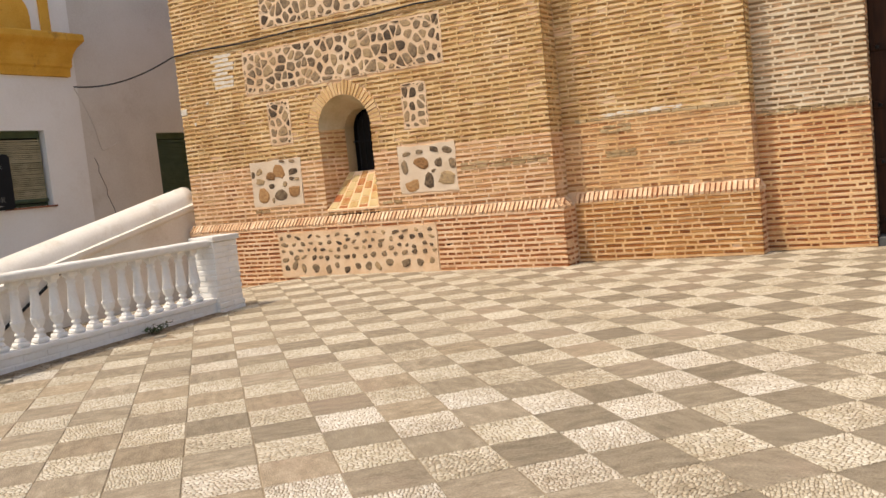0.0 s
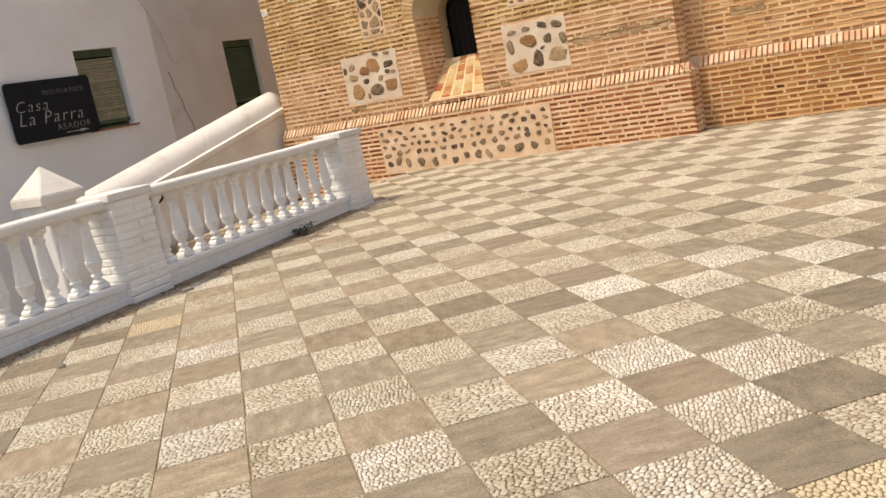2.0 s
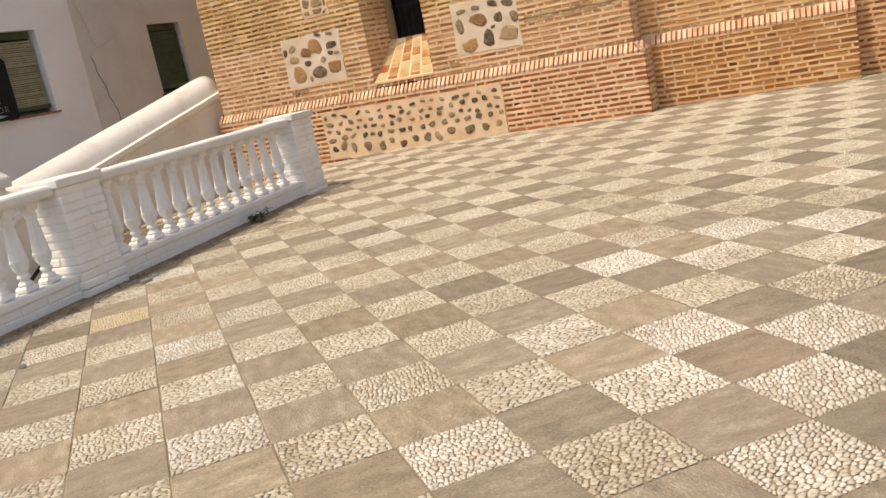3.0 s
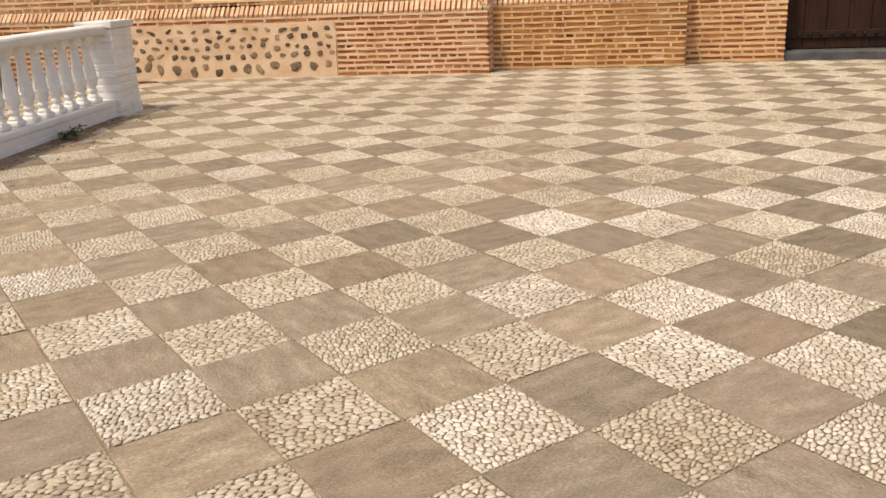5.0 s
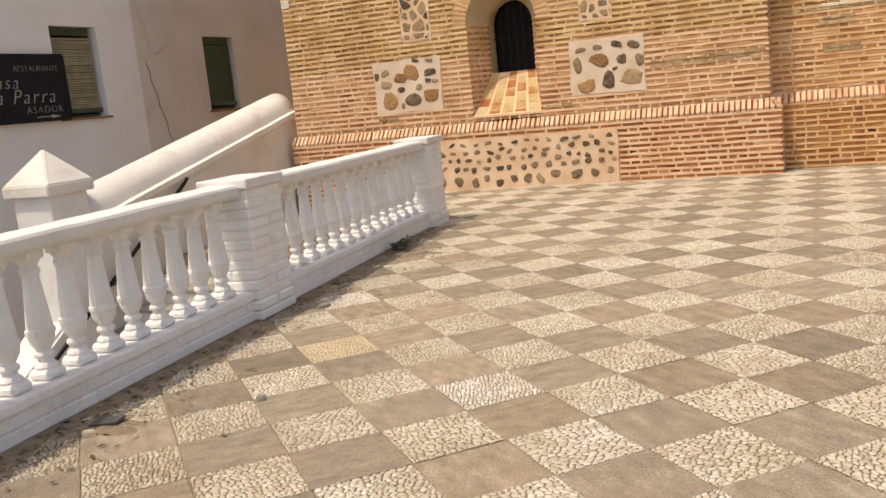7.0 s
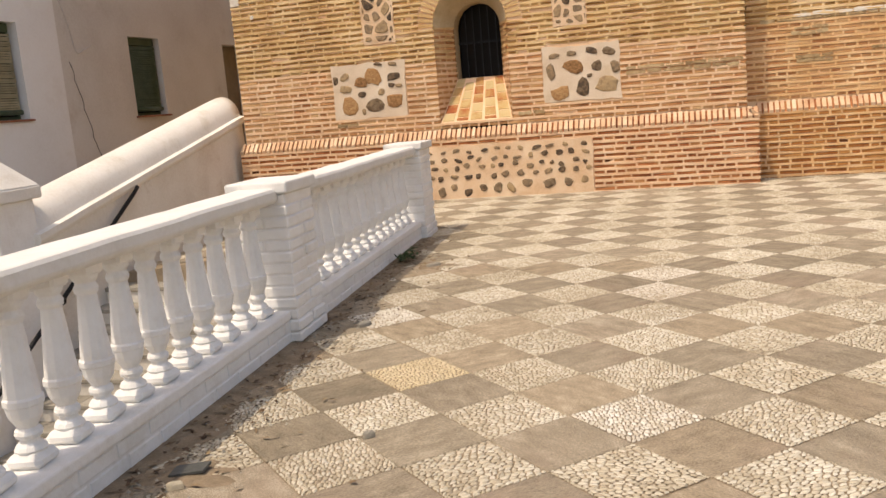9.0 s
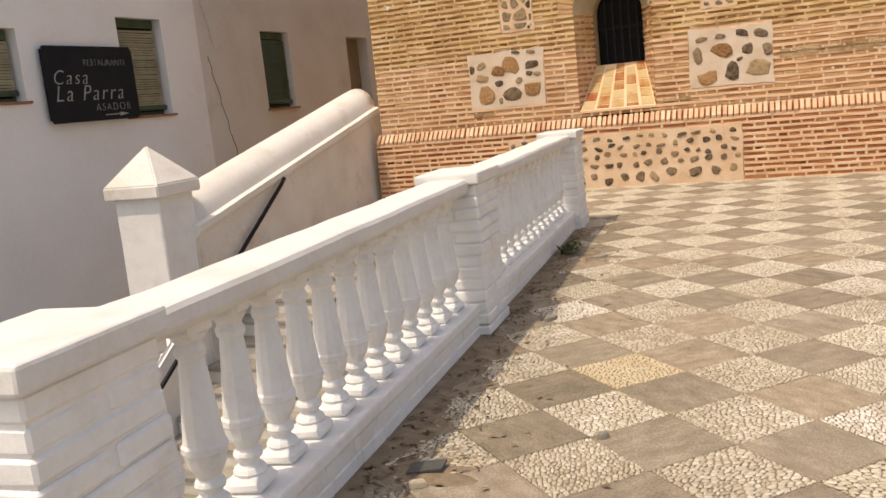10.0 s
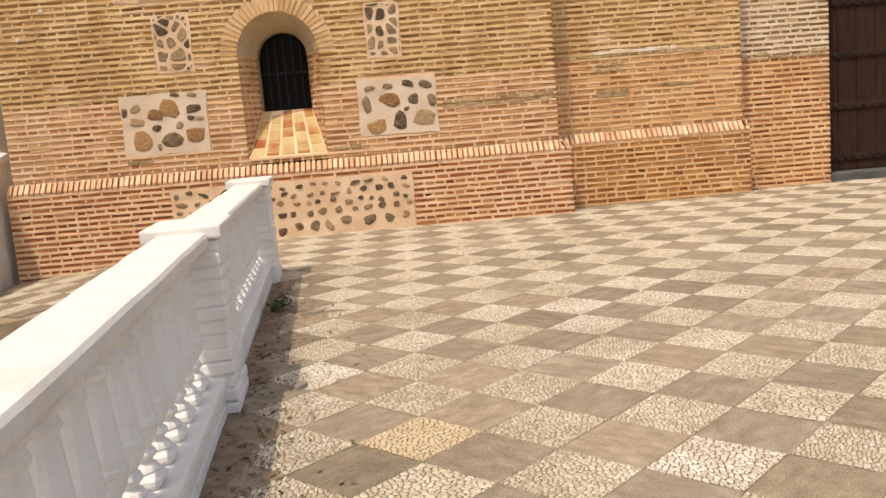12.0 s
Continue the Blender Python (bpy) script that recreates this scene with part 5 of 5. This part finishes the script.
g = random.Random(23)
for x, y, w_, mat, lab in ((-2.86, -4.58, .14, M_STEP, "flat grey stone chip on the paving"), (-2.79, -6.42, .12, M_STEP, "flat brown stone chip on the paving"), (-2.68, -8.74, .07, M_PEBBLE, "loose pale pebble by the plinth"), (-2.1, -8.2, .05, M_STEP, "dark flat stone chip on the paving")):
    me = stone_mesh(g, w_, w_ * .5, mat, 0.02)
    tagged(new("stone_chip", me), lab, "stone").matrix_basis = pose(x, y, floor_z(x, y) + 0.012, -90, 0, g.uniform(0, 90))

vs, fs = [], []
g = random.Random(31)
for k in range(260):
    s = g.uniform(-3.3, 3.4)
    p = BAL @ Vector((0.13 + abs(g.gauss(0, .22)), s, 0))
    r = g.uniform(.004, .013)
    k0, z = len(vs), floor_z(p.x, p.y) + .002
    a0 = g.uniform(0, 6.28)
    vs += [(p.x + r * g.uniform(.7, 1.2) * math.cos(a0 + 1.257 * q), p.y + r * g.uniform(.7, 1.2) * math.sin(a0 + 1.257 * q), z) for q in range(5)] + [(p.x, p.y, z + r * .9)]
    fs += [(k0 + q, k0 + (q + 1) % 5, k0 + 5) for q in range(5)]
tagged(new("grit", from_lists("grit", vs, fs, M_STEP)), "crumbs of stone and mortar scattered along the plinth", "grit", kind="stuff")

# ---- ground ----
bm = bmesh.new()
q = 400
bm.faces.new([bm.verts.new(p) for p in ((-q, -q, STREET), (q, -q, STREET), (q, q, STREET), (-q, q, STREET))])
tagged(link("ground", bm, M_ASPHALT), "grey street surface around the raised plaza", "ground", kind="structure")
plaza = thing("floor_plaza", "checkered plaza paving of grey-brown slabs and cream pebble squares", "paving", kind="structure")
bm = bmesh.new()
xs = [-3.45, -2, 0, 3, 8, 14, 30]
ysq = [-30, -14, -7.0, -3.5, 0, 1.6]
gv = [[bm.verts.new((x if x > -3.4 else -3.45 - 0.0773 * (y + 6.55) + 0.14, y, floor_z(max(x, -4), y) - 0.0075)) for y in ysq] for x in xs]
for i in range(len(xs) - 1):
    for k in range(len(ysq) - 1):
        bm.faces.new((gv[i][k], gv[i + 1][k], gv[i + 1][k + 1], gv[i][k + 1]))
for k in range(len(ysq) - 1):
    a, b = gv[0][k], gv[0][k + 1]
    bm.faces.new((a, b, bm.verts.new((b.co.x, b.co.y, STREET)), bm.verts.new((a.co.x, a.co.y, STREET))))
part("mortar_bed", bm, M_GROUT, plaza, "dark sandy joint mortar")

# ---- paving squares, laid at 45 degrees to the church ----
T = 0.40
OX, OY = -2.439, -7.342
C45 = math.sqrt(0.5)


def slab_shape(rng):
    a = T / 2 - 0.0012
    c = 0.004
    j = lambda: rng.uniform(-.002, .001)
    outer = [(sx * a + j(), sy * a + j()) for sx, sy in ((-1, -1), (1, -1), (1, 1), (-1, 1))]
    h = [rng.uniform(-.0012, .0012) for _ in range(4)]
    vs = [(x, y, -0.02) for x, y in outer] + [(x, y, h[i] - .003) for i, (x, y) in enumerate(outer)] + [(x * (1 - c / a), y * (1 - c / a), h[i]) for i, (x, y) in enumerate(outer)]
    fs = [(k, (k + 1) % 4, 4 + (k + 1) % 4, 4 + k) for k in range(4)] + [(4 + k, 4 + (k + 1) % 4, 8 + (k + 1) % 4, 8 + k) for k in range(4)] + [(8, 9, 10, 11)]
    return vs, fs


def pebble_shape(rng, fine=True):
    """One pebble square: flat-topped long pebbles packed close in bending rows. Returns vertices and faces."""
    vs, fs = [], []
    a = T / 2 - 0.003
    turn = rng.uniform(0, math.pi)
    bend = rng.uniform(-1.6, 1.6)
    ct, st = math.cos(turn), math.sin(turn)
    rl, rw = 0.0315 * rng.uniform(.88, 1.18), 0.0195 * rng.uniform(.9, 1.12)
    asp = rl / rw * 0.93
    pts = []
    n1, n2 = int(0.36 / rl) + 2, int(0.36 / rw) + 2
    for i in range(-n1, n1 + 1):
        for k in range(-n2, n2 + 1):
            u = (i + 0.5 * (k % 2)) * rl + rng.uniform(-.48, .48) * rl
            v = k * rw + bend * u * u * 0.6 + rng.uniform(-.44, .44) * rw
            x, y = ct * u - st * v, st * u + ct * v
            if max(abs(x), abs(y)) < a + 0.04:
                pts.append((u, v * asp))
    square = [(ct * x + st * y, (-st * x + ct * y) * asp) for x, y in ((-a, -a), (a, -a), (a, a), (-a, a))]
    P = np.array(pts)
    for n, (u, v) in enumerate(pts):
        d = np.hypot(P[:, 0] - u, P[:, 1] - v)
        poly = square
        for m in np.argsort(d)[1:13]:
            nx, ny = P[m, 0] - u, P[m, 1] - v
            poly = clip(poly, nx, ny, (P[m] @ P[m] - u * u - v * v) / 2)
            if len(poly) < 3:
                break
        if len(poly) < 3:
            continue
        poly = [(ct * p - st * q / asp, st * p + ct * q / asp) for p, q in poly]
        cx, cy = sum(p[0] for p in poly) / len(poly), sum(p[1] for p in poly) / len(poly)
        r = sum(math.hypot(p[0] - cx, p[1] - cy) for p in poly) / len(poly)
        if r < 0.005:
            continue
        f = 1 - min(.5 * r, rng.uniform(.0020, .0056)) / r
        poly = [(cx + f * (p[0] - cx), cy + f * (p[1] - cy)) for p in poly]
        soft = []
        for k in range(len(poly)):
            p, q = poly[k], poly[(k + 1) % len(poly)]
            soft += [(p[0] * .74 + q[0] * .26, p[1] * .74 + q[1] * .26), (p[0] * .26 + q[0] * .74, p[1] * .26 + q[1] * .74)]
        h = rng.uniform(-.0015, .0015)
        k0, m = len(vs), len(soft)
        if fine:
            vs += [(x, y, h - .005) for x, y in soft] + [(cx + .80 * (x - cx), cy + .80 * (y - cy), h) for x, y in soft]
            for k in range(m):
                j = (k + 1) % m
                fs.append((k0 + k, k0 + j, k0 + m + j, k0 + m + k))
            fs.append(tuple(k0 + m + k for k in range(m)))
        else:
            m = len(poly)
            vs += [(x, y, h - .005) for x, y in poly] + [(cx + .7 * (x - cx), cy + .7 * (y - cy), h) for x, y in poly]
            for k in range(m):
                j = (k + 1) % m
                fs.append((k0 + k, k0 + j, k0 + m + j, k0 + m + k))
            fs.append(tuple(k0 + m + k for k in range(m)))
    return vs, fs


g = random.Random(42)
slab_near = [[from_lists("slab", *slab_shape(g), m) for _ in range(4)] for m in (M_SLAB, M_SLAB_OLIVE, M_SLAB_TAN)]
def smooth_mesh(me):
    me.polygons.foreach_set("use_smooth", [True] * len(me.polygons))
    return me


peb_near = [smooth_mesh(from_lists("pebble_square", *pebble_shape(g), M_PEBBLE)) for _ in range(10)]
peb_white = [smooth_mesh(from_lists("pebble_square", *pebble_shape(g), M_PEBBLE_WHITE)) for _ in range(4)]
peb_yellow = smooth_mesh(from_lists("pebble_square", *pebble_shape(g), M_PEBBLE_YELLOW))
slab_far = [slab_shape(g) for _ in range(6)]
peb_far = [pebble_shape(g, False) for _ in range(8)]
far = {"slab": ([], []), "olive": ([], []), "peb": ([], [])}


def lay(kind, shape, m):
    vs, fs = far[kind]
    k = len(vs)
    R = np.array(m)
    P = np.array(shape[0]) @ R[:3, :3].T + R[:3, 3]
    vs.extend(map(tuple, P.tolist()))
    fs.extend([tuple(k + q for q in f) for f in shape[1]])


count = {True: 0, False: 0}
for i in range(-30, 45):
    for j in range(-40, 40):
        x, y = OX + C45 * T * (i + j + 1), OY + C45 * T * (i - j)
        if not (-7.4 < x < 8.5 and -12.3 < y < 1.1):
            continue
        edge = -3.25 - 0.0773 * (y + 6.55) + 0.06
        if y < -2.72 - 0.25 * (x > -3.6) and x < edge:
            continue
        if y > 0.28 and x < 0.0 or y > 0.75 and x < 2.4 or x < -6.95 and y > -0.1:
            continue
        peb = (i + j) % 2 == 0
        turn = 45 + 90 * g.randrange(4)
        tilt = (g.uniform(-.2, .2), g.uniform(-.2, .2))
        m = pose(x, y, floor_z(x, y) + g.uniform(-.0015, .0015) + (.002 if peb else 0), 0, 0, 0) @ pose(0, 0, 0, 0.28 if y > -7 else 0, -6 if x < -4.45 and y > -3.6 else 0, 0) @ pose(0, 0, 0, tilt[0], tilt[1], turn)
        # greyer slabs and whiter pebbles lie towards the church door
        side = min(1.0, max(0.0, x / 3.0))
        olive, white = g.random() < 0.12 + 0.6 * side, g.random() < 0.12 + 0.4 * side
        near = -3.2 < x < 3.6 and -10.9 < y < -4.3
        if near and count[peb] < 290:
            count[peb] += 1
            if peb:
                me = peb_yellow if (i, j) in ((0, 0), (6, 12)) else g.choice(peb_white if white else peb_near)
                part_mesh("pebble_square", me, plaza, m)
            else:
                part_mesh("slab", g.choice(slab_near[1 if olive else 2 if g.random() < 0.45 - 0.3 * side else 0]), plaza, m)
        elif peb:
            lay("peb", g.choice(peb_far), m)
        else:
            lay("olive" if olive else "slab", g.choice(slab_far), m)
part_mesh("slabs", from_lists("slabs", *far["slab"], M_SLAB_FAR), plaza, kind="stuff")
part_mesh("slabs", from_lists("slabs", *far["olive"], M_SLAB_OLIVE_FAR), plaza, kind="stuff")
part_mesh("pebbles", smooth_mesh(from_lists("pebbles", *far["peb"], M_PEBBLE)), plaza, kind="stuff")
